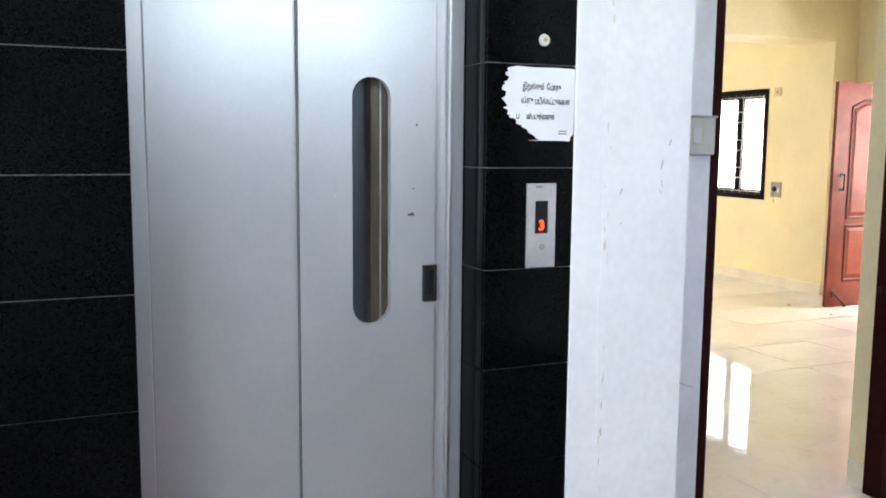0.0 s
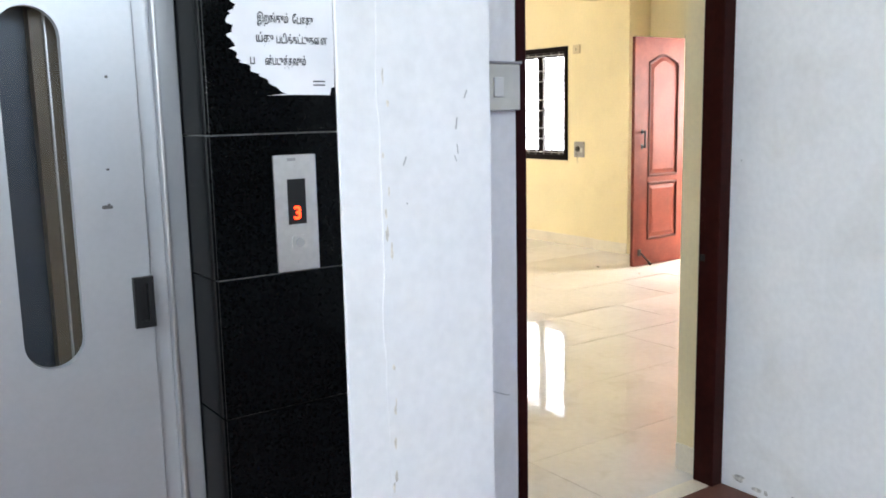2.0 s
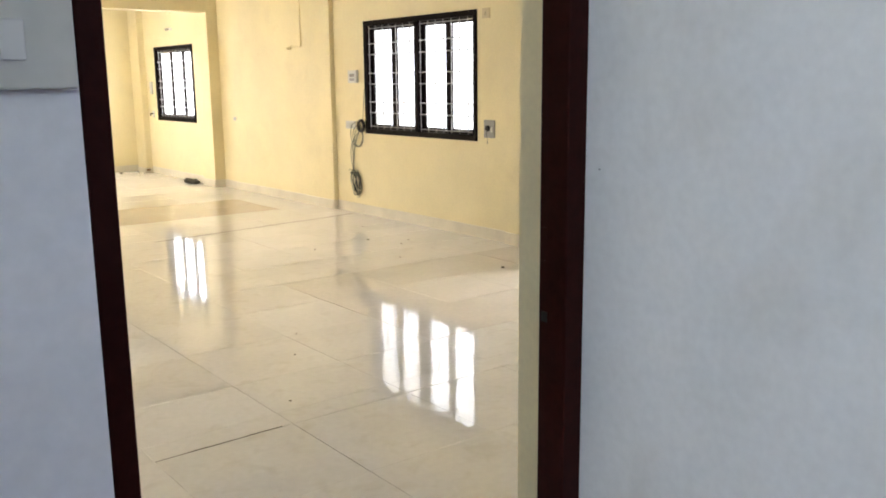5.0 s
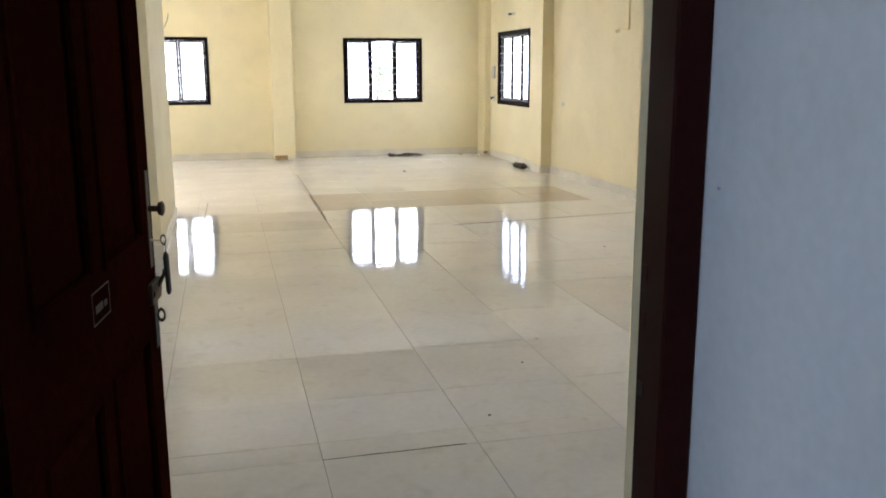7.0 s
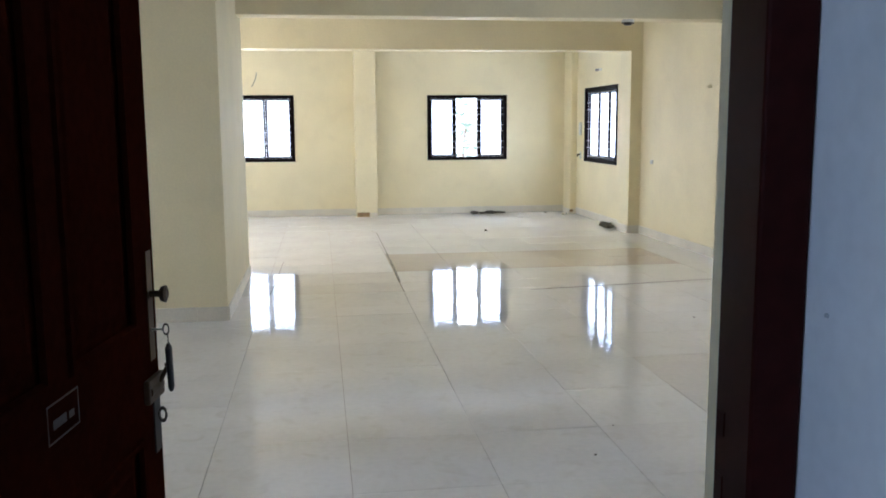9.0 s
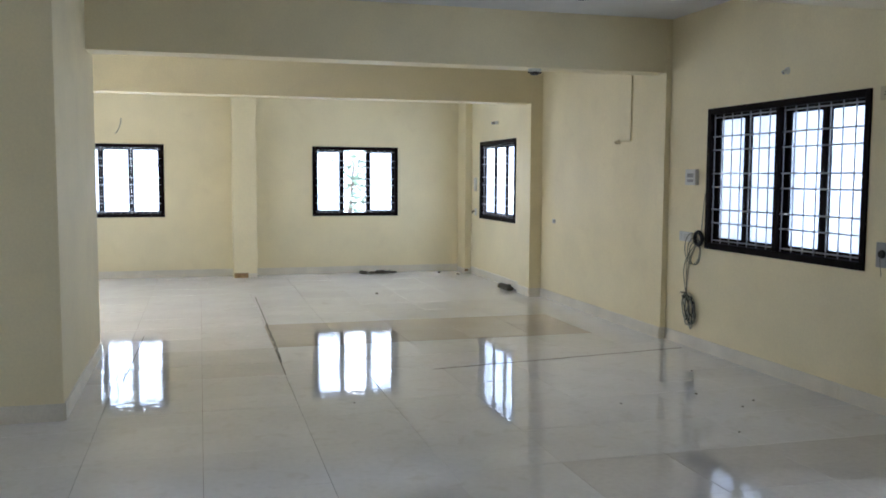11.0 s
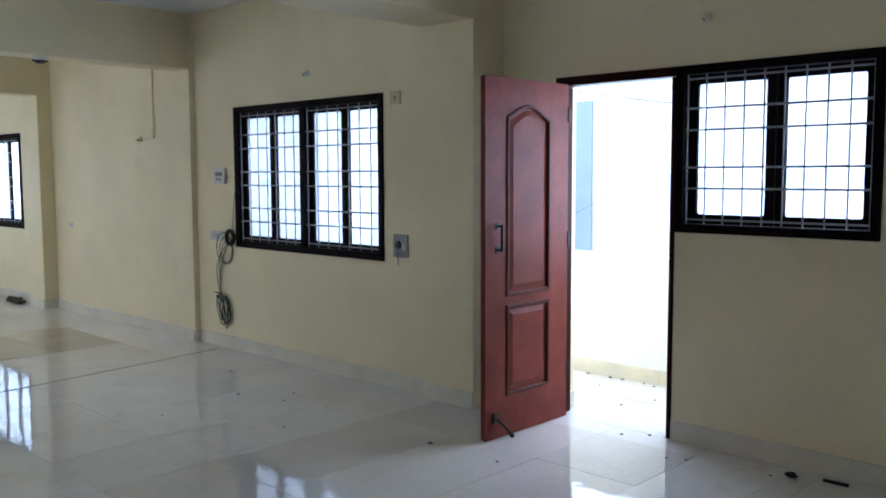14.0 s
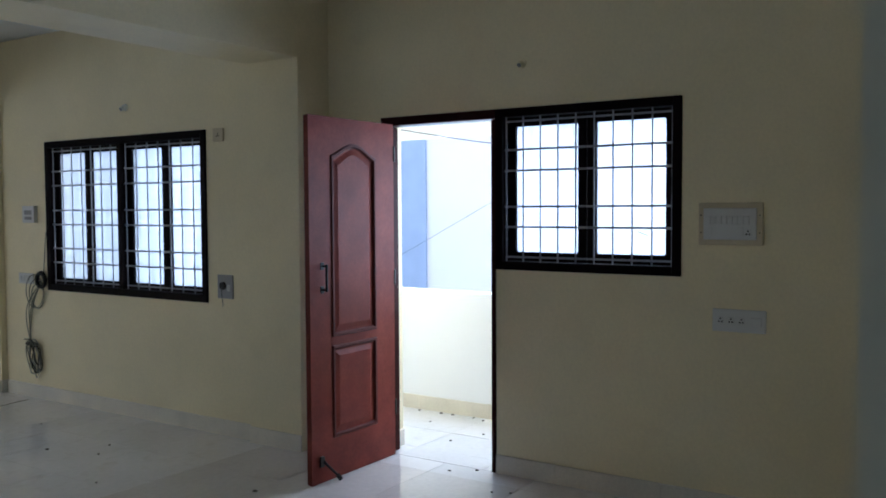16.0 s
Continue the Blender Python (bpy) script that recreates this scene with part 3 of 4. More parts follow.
part("hasp_ring", ring_mesh(EW - 0.03, -0.025, 0.825, 0.014, 0.0045), IRON, hasp)
sticker = part("sticker_mark", turned(boxes((0.47, -0.0012, 0.965, 0.59, 0.0, 0.968), (0.47, -0.0012, 0.905, 0.59, 0.0, 0.908), (0.47, -0.0012, 0.905, 0.473, 0.0, 0.968), (0.587, -0.0012, 0.905, 0.59, 0.0, 0.968), (0.49, -0.0012, 0.925, 0.54, 0.0, 0.94), (0.55, -0.0012, 0.925, 0.57, 0.0, 0.937)), pose(0.07, 0, 0.035)), STICKER, el, "pale outline of a torn sticker")
# the hardware is sized about the lock edge at eye height
for fitted in (lp, dead, hasp, sticker):
    fitted.matrix_basis = Matrix.Translation((EW, 0, 1.41)) @ Matrix.Diagonal((1.1, 0.62, 1.13, 1)) @ Matrix.Translation((-EW, 0, -1.41))

# blue landing door in the side wall
bd = thing("door_3", "closed bright blue painted steel door with brass lock", "door", kind="structure")
part("frame", boxes((2.452, 0.4, 0, 2.6, 0.503, 2.1), (2.452, -0.498, 0, 2.6, -0.4, 2.1), (2.452, -0.4, 2.01, 2.6, 0.4, 2.1), bevel=0.004), BLUE, bd)
part("leaf", boxes((2.462, -0.397, 0.01, 2.5, 0.397, 2.006), bevel=0.004), BLUE, bd)
part("lock", cyl(boxes((2.455, 0.345, 0.86, 2.463, 0.37, 0.905), bevel=0.003), (2.456, 0.357, 0.885), (2.452, 0.357, 0.885), 0.006, sides=10), BRASS, bd, "small brass lock")

# ---------- lift ----------
lift = thing("lift_door", "pale grey steel lift door with narrow viewing slot", "lift door")
YL = 0.985
part("jamb", boxes((-0.49, YL - 0.012, 0, -0.447, YL + 0.1, 2.12), bevel=0.003), GREY_STEEL, lift)
part("jamb", boxes((0.303, YL + 0.006, 0, 0.337, YL + 0.1, 2.12), (0.337, YL - 0.012, 0, 0.381, YL + 0.1, 2.12), bevel=0.003), GREY_STEEL, lift)
part("jamb_strip", boxes((0.335, YL - 0.018, 0, 0.342, YL - 0.01, 2.12), bevel=0.002), STEEL, lift, "bright steel edge strip")
part("head", boxes((-0.447, YL - 0.012, 2.06, 0.337, YL + 0.1, 2.12), bevel=0.003), GREY_STEEL, lift)
part("sill", boxes((-0.447, YL - 0.05, -0.01, 0.337, YL + 0.1, 0.006), bevel=0.002), STEEL, lift)
part("outer_panel", boxes((-0.446, YL + 0.02, 0.01, -0.066, YL + 0.05, 2.058), bevel=0.004), GREY_STEEL, lift)
pr = part("inner_panel", plate(rect(-0.074, 0.01, 0.302, 2.058), [round_rect(0.066, 0.967, 0.173, 1.626, 0.053, 8)], YL, YL + 0.022), GREY_STEEL, lift)
# dark strip draws the shade in the gap between the two panels
part("seam_shade", boxes((-0.0775, YL + 0.003, 0.012, -0.0742, YL + 0.0195, 2.056)), SEAM_SHADE, pr, "dark strip for the shade in the panel seam")
part("slot_rim", plate(round_rect(0.0645, 0.9655, 0.1745, 1.6275, 0.0545, 8), [round_rect(0.0665, 0.9675, 0.1725, 1.6255, 0.0525, 8)], YL - 0.001, YL + 0.02), GREY_STEEL, pr, "rounded steel rim")
part("slot_back", boxes((0.03, YL + 0.085, 0.93, 0.2, YL + 0.09, 1.66)), CAR_BLUE, pr, "blue-grey shaft wall behind the slot")
part("slot_post", boxes((0.132, YL + 0.045, 0.93, 0.155, YL + 0.084, 1.66)), CAR_BROWN, pr, "brown inner gate edge")
part("slot_post", boxes((0.159, YL + 0.04, 0.93, 0.19, YL + 0.084, 1.66)), CAR_BROWN, pr)
part("slot_strip", boxes((0.1555, YL + 0.036, 0.93, 0.1585, YL + 0.084, 1.66)), STEEL, pr, "thin bright steel strip")
glass = part("slot_glass", boxes((0.06, YL + 0.026, 0.96, 0.18, YL + 0.03, 1.632)), bpy.data.materials.new("clear_glass"), pr, "clear glass")
gm = glass.data.materials[0]
gm.use_nodes = True
gm.node_tree.nodes["Principled BSDF"].inputs["Transmission Weight"].default_value = 1.0
gm.node_tree.nodes["Principled BSDF"].inputs["Roughness"].default_value = 0.02
gm.node_tree.nodes["Principled BSDF"].inputs["IOR"].default_value = 1.45
glass.visible_shadow = False
pull = part("pull", plate(rect(0.266, 1.022, 0.304, 1.122), [rect(0.277, 1.035, 0.293, 1.109)], YL - 0.012, YL), BLACK, pr, "black recessed pull")
part("pull_cup", boxes((0.277, YL - 0.003, 1.035, 0.293, YL, 1.109)), BLACK, pull)
for x, z, w, h in ((0.02, 1.335, 0.004, 0.018), (0.017, 1.31, 0.006, 0.03), (0.222, 1.258, 0.02, 0.007), (0.235, 1.33, 0.006, 0.004), (0.232, 1.265, 0.006, 0.003), (0.245, 1.5, 0.006, 0.006)):
    part("scratch", plate(round_rect(x, z, x + w, z + h, min(w, h) * 0.45, 3), [], YL - 0.0006, YL), CHIP if x < 0.1 else MARK, pr)

# lift call panel
cp = thing("lift_call_panel", "brushed steel lift call panel with red digit", "call panel")
YP = 0.838
part("plate", boxes((0.504, YP - 0.006, 1.122, 0.594, YP, 1.35), bevel=0.002), STEEL, cp)
dsp = part("display", boxes((0.53, YP - 0.0075, 1.215, 0.568, YP - 0.0058, 1.303)), BLACK, cp, "black display window")
fc = bpy.data.curves.new("digit", "FONT")
fc.body, fc.size, fc.align_x, fc.extrude, fc.offset = "3", 0.036, "CENTER", 0.0006, 0.001
tmp = new("digit_text", fc)
dm = bpy.data.meshes.new_from_object(tmp.evaluated_get(bpy.context.evaluated_depsgraph_get()))
bpy.data.objects.remove(tmp)
dm.materials.clear()
dm.materials.append(RED_LED)
digit = new("digit", dm)
digit.parent = dsp
digit.matrix_basis = pose(0.549, YP - 0.0082, 1.225, 90, 0, 0)
tagged(digit, "glowing red digit three")
btn = part("button", plate(round_rect(0.535, 1.164, 0.566, 1.193, 0.006, 3), [], YP - 0.01, YP - 0.0055), STEEL, cp, "square steel call button")
part("button_face", cyl(bmesh.new(), (0.5505, YP - 0.0115, 1.1785), (0.5505, YP - 0.0095, 1.1785), 0.009, sides=18), GREY_PLASTIC, btn)
for z in (1.14, 1.328):
    part("screw", cyl(bmesh.new(), (0.549, YP - 0.0075, z), (0.549, YP - 0.0055, z), 0.0035, sides=10), STEEL, cp)
part("maker_mark", boxes((0.532, YP - 0.0066, 1.338, 0.55, YP - 0.0058, 1.344)), GREY_PLASTIC, cp)

# round key switch
ks = thing("key_switch", "small round brass key switch on black granite", "key switch")
part("ring", cyl(bmesh.new(), (0.549, YP, 1.727), (0.549, YP - 0.006, 1.727), 0.016, 0.014, sides=24), PLASTIC, ks)
part("core", cyl(bmesh.new(), (0.549, YP - 0.0055, 1.727), (0.549, YP - 0.008, 1.727), 0.0055, sides=14), BRASS, ks)

# torn notice
rng = random.Random(4)
edge = []
for i in range(46):
    u = i / 45
    z = 1.652 - 0.186 * u
    x = 0.432 + 0.05 * (2 * u - 0.85) ** 2 * (0.5 if u < 0.42 else 1.7) + rng.uniform(-0.009, 0.009)
    edge.append((x, z))
outline = edge + [(0.5, 1.463), (0.56, 1.464), (0.634, 1.463), (0.637, 1.477), (0.6445, 1.479), (0.646, 1.56), (0.646, 1.655), (0.585, 1.6565), (0.52, 1.655), (0.47, 1.657)]
note = thing("torn_notice", "torn white paper notice with unreadable lines of writing", "notice")
part("paper", plate(outline, [], YP - 0.0012, YP - 0.0002), PAPER, note)


def lettering(body, x0, x1, z, height, front, mat, parent, name="writing"):
    """Letters that fill the stretch x0 to x1 on the line z, their plain height as given, on a face towards -y."""
    text = bpy.data.curves.new(name, "FONT")
    text.body, text.size, text.extrude, text.offset = body, height * 1.5, 0.0003, 0.0004
    tmp_text = new(name, text)
    me = bpy.data.meshes.new_from_object(tmp_text.evaluated_get(bpy.context.evaluated_depsgraph_get()))
    bpy.data.objects.remove(tmp_text)
    xs = [v.co.x for v in me.vertices]
    k = (x1 - x0) / (max(xs) - min(xs))
    me.transform(pose(x0, front, z, 90, 0, 0) @ Matrix.Diagonal((k, 1, 1, 1)) @ Matrix.Translation((-min(xs), 0, 0)))
    me.materials.clear()
    me.materials.append(mat)
    ob = new(name, me)
    ob.parent = parent
    return ob


# the letters stand in the order in which they are seen
for body, x0, x1, z in (("\u0b87\u0bb1\u0b99\u0bcd\u0b95\u0bc1\u0bae\u0bcd", 0.488, 0.551, 1.598), ("\u0bc7\u0baa\u0bbe\u0ba4\u0bc1", 0.56, 0.603, 1.597),
                        ("\u0baf\u0bcd\u0ba4\u0bc1", 0.484, 0.519, 1.562), ("\u0baa\u0b9f\u0bbf\u0b95\u0bcd\u0b95\u0b9f\u0bcd\u0b9f\u0bc1\u0b95\u0bc8\u0bb3", 0.525, 0.632, 1.56),
                        ("\u0baa", 0.47, 0.479, 1.521), ("\u0ba9\u0bcd\u0baa\u0b9f\u0bc1\u0ba4\u0bcd\u0ba4\u0bb5\u0bc1\u0bae\u0bcd", 0.5, 0.584, 1.52)):
    lettering(body, x0, x1, z, 0.0145, YP - 0.0015, INK, note)
part("writing", boxes((0.598, YP - 0.0018, 1.488, 0.624, YP - 0.001, 1.4905), (0.598, YP - 0.0018, 1.481, 0.624, YP - 0.001, 1.4835)), INK, note)


# ---------- electrical fittings ----------
def fitting(name, w, h, at, label, mat=PLASTIC, depth=0.012, rim=None, switches=(), sockets=(), category="switch"):
    """A plate in its own plane (x across, z up, face towards -y) with rockers (x, z, w, h) and three-pin sockets (x, z)."""
    box_ = thing(name, label, category, at)
    if rim:
        part("frame", boxes((0, -0.02, 0, w, 0.0, h), bevel=0.004), rim, box_, "painted wooden surround")
        part("plate", boxes((0.026, -0.03, 0.026, w - 0.026, -0.019, h - 0.026), bevel=0.003), mat, box_)
        y = -0.03
    else:
        part("plate", boxes((0, -depth, 0, w, 0.0, h), bevel=0.003), mat, box_)
        y = -depth
    for x, z, a, b in switches:
        part("rocker", boxes((x, y - 0.006, z, x + a, y + 0.001, z + b), bevel=0.002), PLASTIC, box_)
    for x, z in sockets:
        so = part("socket", boxes((x - 0.014, y - 0.003, z - 0.016, x + 0.014, y + 0.001, z + 0.016), bevel=0.002), mat, box_)
        for dx, dz in ((0, 0.008), (-0.007, -0.006), (0.007, -0.006)):
            part("pin_hole", cyl(bmesh.new(), (x + dx, y - 0.0038, z + dz), (x + dx, y - 0.0028, z + dz), 0.0045, sides=8), BLACK, so)
    return box_


def east_at(face, y_high, z):
    return pose(face, y_high, z, 0, 0, -90)


lsw = fitting("landing_switch", 0.11, 0.118, pose(1.2, 1.085, 1.425), "white plastic switch box beside the entrance door", depth=0.03, mat=AGED, switches=[(0.02, 0.035, 0.03, 0.05)])
part("cap", boxes((-0.004, -0.034, 0.1185, 0.114, 0.0, 0.125), bevel=0.001), GREY_PLASTIC, lsw)
board = fitting("switchboard", 0.304, 0.205, east_at(X_BALC, 2.744, 1.335), "large cream-framed switchboard with many white switches", rim=RIM, switches=[(0.045 + 0.026 * i, 0.1, 0.018, 0.04) for i in range(8)] + [(0.05, 0.045, 0.02, 0.04), (0.2, 0.045, 0.018, 0.04)], sockets=[(0.24, 0.06)])
for x in (0.012, 0.292):
    for z in (0.06, 0.145):
        part("screw", cyl(bmesh.new(), (x, -0.02, z), (x, -0.0225, z), 0.0035, sides=10), MARK, board)
fitting("socket_strip", 0.254, 0.11, east_at(X_BALC, 2.675, 0.913), "pale plastic plate with three sockets below switchboard", sockets=[(0.04, 0.055), (0.09, 0.055), (0.14, 0.055)], switches=[(0.185, 0.035, 0.05, 0.04)], category="socket")
fitting("small_socket", 0.1, 0.088, east_at(X_MID, 5.928, 1.971), "small white socket plate above the window's corner", mat=RIM, sockets=[(0.05, 0.042)], category="socket")
ps = fitting("power_socket", 0.142, 0.158, east_at(X_MID, 5.904, 0.926), "worn grey power socket with dangling wire", mat=GREY_PLASTIC, switches=[(0.095, 0.05, 0.025, 0.045)], category="socket")
part("round_socket", cyl(bmesh.new(), (0.055, -0.01, 0.085), (0.055, -0.026, 0.085), 0.028, 0.024, sides=20), BLACK, ps)
tube([(0.055, -0.025, 0.075), (0.05, -0.03, 0.04), (0.047, -0.012, 0.0), (0.045, -0.006, -0.06)], 0.0018, MARK, "wire", ps)
sb = fitting("switch_box", 0.16, 0.135, east_at(X_MID, 8.15, 1.42), "white plastic switch box with grey switches beside window", depth=0.035)
for i in range(4):
    part("rocker", boxes((0.035 + 0.026 * i, -0.04, 0.065, 0.055 + 0.026 * i, -0.034, 0.1), bevel=0.002), GREY_PLASTIC, sb)
part("rocker", boxes((0.04, -0.04, 0.025, 0.13, -0.034, 0.05), bevel=0.002), GREY_PLASTIC, sb)
fitting("socket_strip", 0.2, 0.085, east_at(X_MID, 8.26, 0.925), "pale socket strip with switches above coiled cable", switches=[(0.015, 0.02, 0.03, 0.045), (0.07, 0.02, 0.02, 0.045), (0.1, 0.02, 0.02, 0.045), (0.13, 0.02, 0.02, 0.045)], category="socket")
fitting("wall_switch", 0.075, 0.05, east_at(X_MID2, 11.06, 0.935), "small grey-white switch plate on cream wall", switches=[(0.02, 0.012, 0.03, 0.026)])
fitting("wall_switch", 0.1, 0.11, pose(0.3, 6.934, 1.42), "white switch plate on cream wall block", switches=[(0.03, 0.03, 0.03, 0.05)])
fitting("meter_box", 0.09, 0.2, east_at(X_BACK, 13.98, 1.27), "narrow pale plastic box beside far window", depth=0.03)
wv = fitting("wall_valve", 0.07, 0.11, east_at(X_BACK, 13.97, 0.9), "white plate with dark tap beside far window", depth=0.015, category="tap")
part("tap", cyl(cyl(bmesh.new(), (0.03, -0.012, 0.065), (0.03, -0.06, 0.065), 0.011, sides=12), (0.03, -0.055, 0.065), (0.03, -0.055, 0.03), 0.009, sides=12), IRON, wv)


def lamp_holder(at, label, mat):
    """An angled bulb holder on a round rose."""
    ob = thing("lamp_holder", label, "lamp holder", at, group="bare lamp holders")
    part("rose", cyl(bmesh.new(), (0, 0, 0), (0, -0.018, 0), 0.026, 0.022, sides=20), mat, ob)
    part("holder", cyl(cyl(bmesh.new(), (0, -0.016, 0), (0, -0.032, -0.01), 0.014, sides=16), (0, -0.032, -0.01), (0, -0.042, -0.016), 0.016, sides=16), mat, ob)
    part("opening", cyl(bmesh.new(), (0, -0.0415, -0.0158), (0, -0.0435, -0.0168), 0.012, sides=16), GREY_PLASTIC, ob)
    return ob


lamp_holder(east_at(X_MID, 6.85, 2.26), "empty white bulb holder above the window", PLASTIC)
lamp_holder(east_at(X_BALC, 3.733, 2.318), "empty cream-painted bulb holder above the balcony door", CREAM)
lb = thing("lamp_batten", "short white lamp batten above the far window", "lamp holder", east_at(X_BACK, 13.11, 2.22))
part("base", boxes((0, -0.025, 0, 0.16, 0, 0.035), bevel=0.004), PLASTIC, lb)
part("holder", cyl(bmesh.new(), (0.08, -0.02, 0.017), (0.08, -0.07, 0.01), 0.018, sides=14), GREY_PLASTIC, lb)
cl = thing("ceiling_fitting", "dark round fitting under the beam", "ceiling fitting", pose(4.884, 8.6, 2.425))
part("rose", cyl(bmesh.new(), (0, 0, 0), (0, 0, -0.025), 0.06, 0.052, sides=20), PLASTIC, cl)
part("socket", cyl(cyl(bmesh.new(), (0, 0, -0.024), (0, 0, -0.05), 0.045, 0.032, sides=18), (-0.06, 0, -0.03), (0.06, 0, -0.03), 0.008, sides=8), IRON, cl)
hk = thing("ceiling_hook", "black fan hook with loose wires in the ceiling", "hook", pose(4.84, 7.67, H))
part("stem", cyl(boxes((-0.04, -0.04, -0.008, 0.04, 0.04, 0.0), bevel=0.003), (0, 0, -0.005), (0, 0, -0.05), 0.012, sides=10), BLACK, hk)
tube([(0, 0, -0.03), (0.03, 0, -0.07), (0.09, 0.01, -0.06), (0.16, 0.0, -0.02)], 0.003, BLACK, "wire", hk)
nw = thing("loose_wire", "short loose wire hanging from the far wall", "wire")
tube([(0.98, Y_N - 0.004, 2.28), (0.975, Y_N - 0.02, 2.2), (0.95, Y_N - 0.02, 2.13), (0.9, Y_N - 0.015, 2.06)], 0.006, CABLE, "cable", nw)
cs = thing("wire_casing", "cream painted wire casing on wall below beam", "wire casing")
part("vertical", boxes((X_MID2 - 0.014, 9.12, 1.84, X_MID2, 9.145, 2.9), bevel=0.003), CREAM, cs)
part("horizontal", boxes((X_MID2 - 0.012, 9.146, 1.835, X_MID2, 9.5, 1.855), bevel=0.003), CREAM, cs)
part("holder", cyl(boxes((X_MID2 - 0.02, 9.36, 1.815, X_MID2, 9.44, 1.86), bevel=0.004), (X_MID2 - 0.01, 9.4, 1.84), (X_MID2 - 0.035, 9.4, 1.82), 0.014, sides=10), CREAM, cs)

# cable coil on the wall
cc = thing("coiled_cable", "black cable ring with loops of thin grey cable hanging", "cable")
XC = X_MID - 0.014
for k in range(5):
    r = 0.05 + 0.004 * k
    tube([(XC - 0.016 + 0.008 * (k % 3), 7.93 + r * math.cos(a), 0.965 + r * math.sin(a)) for a in (2 * math.pi * i / 14 for i in range(14))], 0.0085, BLACK, "ring", cc, cyclic=True)
rng = random.Random(11)
for k in range(3):
    r = 0.1 + 0.02 * k
    cy = 8.0 + rng.uniform(-0.03, 0.03)
    tube([(XC - 0.004 * k, cy + r * math.cos(a) * 0.9, 0.83 + 0.02 * k + r * math.sin(a)) for a in (2 * math.pi * i / 12 for i in range(12))], 0.0036, CABLE, "loop", cc, cyclic=True)
for k in range(4):
    y0 = 8.02 + 0.03 * k
    tube([(XC, 7.95, 0.93), (XC - 0.01, y0 + rng.uniform(0, 0.05), 0.82), (XC - 0.01, y0 + 0.05 + rng.uniform(-0.03, 0.04), 0.65), (XC, 8.12 + rng.uniform(-0.02, 0.02), 0.5), (XC, 8.1, 0.42)], 0.0035, CABLE, "strand", cc)
for k in range(12):
    a = rng.uniform(-0.6, 0.05)
    ry, rz, cy, cz = rng.uniform(0.025, 0.075), rng.uniform(0.09, 0.15), 8.05 + rng.uniform(-0.05, 0.04), 0.34 + rng.uniform(-0.03, 0.03)
    tube([(XC - rng.uniform(0, 0.03), cy + ry * math.cos(t) * math.cos(a) - rz * math.sin(t) * math.sin(a), cz + ry * math.cos(t) * math.sin(a) + rz * math.sin(t) * math.cos(a)) for t in (2 * math.pi * i / 12 for i in range(12))], 0.0036, (CABLE, PALE_CABLE, BLACK)[k % 3], "bundle", cc, cyclic=True)
part("tie", cyl(bmesh.new(), (XC - 0.01, 8.06, 0.43), (XC - 0.01, 8.15, 0.44), 0.014, sides=10), BLACK, cc)
part("nail", cyl(bmesh.new(), (XC + 0.014, 8.16, 0.47), (XC - 0.03, 8.16, 0.475), 0.004, sides=8), IRON, cc)
tube([(X_MID - 0.008, 7.868, 1.35), (X_MID - 0.012, 7.89, 1.2), (X_MID - 0.01, 7.9, 1.08), (X_MID - 0.014, 7.91, 1.01)], 0.003, CABLE, "feed", cc)

# ---------- litter ----------
rng = random.Random(7)


def clod(name, x, y, r, mat, label, flat=0.4, z=0.0):
    """A small uneven lump on the floor."""
    bm = bmesh.new()
    bmesh.ops.create_icosphere(bm, subdivisions=2, radius=1.0)
    for v in bm.verts:
        k = 1 + rng.uniform(-0.25, 0.25)
        v.co = Vector((v.co.x * r * k, v.co.y * r * k * 0.7, max(-0.0, (v.co.z + 0.75)) * r * flat * k))
    turned(bm, pose(x, y, z, 0, 0, rng.uniform(0, 180)))
    return solid(name, bm, mat, label, "litter", group="litter on the floor")


for x, y, r in ((4.682, 6.451, 0.014), (5.053, 5.687, 0.016), (5.576, 6.3, 0.018), (5.412, 6.179, 0.016), (5.426, 4.83, 0.022), (5.443, 4.359, 0.014), (6.139, 3.658, 0.015), (6.209, 3.237, 0.013), (4.165, 12.084, 0.05), (2.988, 6.897, 0.014), (5.3, 6.55, 0.02), (3.1, 3.9, 0.012), (3.3, 4.25, 0.01), (2.75, 3.3, 0.012), (5.58, 14.3, 0.05), (5.66, 7.2, 0.015), (6.85, 4.5, 0.016), (7.2, 4.9, 0.014)):
    clod("dirt_crumb", x, y, r * 0.62, DUST, "small dark crumb of dirt on the floor tiles")
for i in range(12):
    clod("dirt_crumb", 7.46 + rng.uniform(-0.04, 0.01), 3.6 + 0.14 * i + rng.uniform(-0.05, 0.05), rng.uniform(0.006, 0.016), DUST, "small crumb of dirt along the balcony parapet")
for x, y, r in ((6.39, 4.02, 0.012), (6.3, 4.15, 0.01), (6.1, 3.75, 0.009), (6.9, 4.15, 0.012), (7.1, 4.4, 0.009)):
    clod("dirt_crumb", x, y, r, DUST, "small dark crumb of dirt on the floor tiles")
clod("charred_bit", 6.264, 3.156, 0.03, BLACK, "black charred lump on the floor by the skirting", 0.5)
tb = solid("burnt_stick", boxes((6.30, 2.9, 0.0, 6.325, 3.02, 0.014), bevel=0.005), BLACK, "short black burnt stick by the skirting", "litter")
for i in range(7):
    clod("dirt_heap", 4.45 + 0.07 * i + rng.uniform(-0.03, 0.03), 14.44 + rng.uniform(-0.05, 0.03), rng.uniform(0.05, 0.09), DUST, "small heap of swept dirt along the skirting", 0.3)
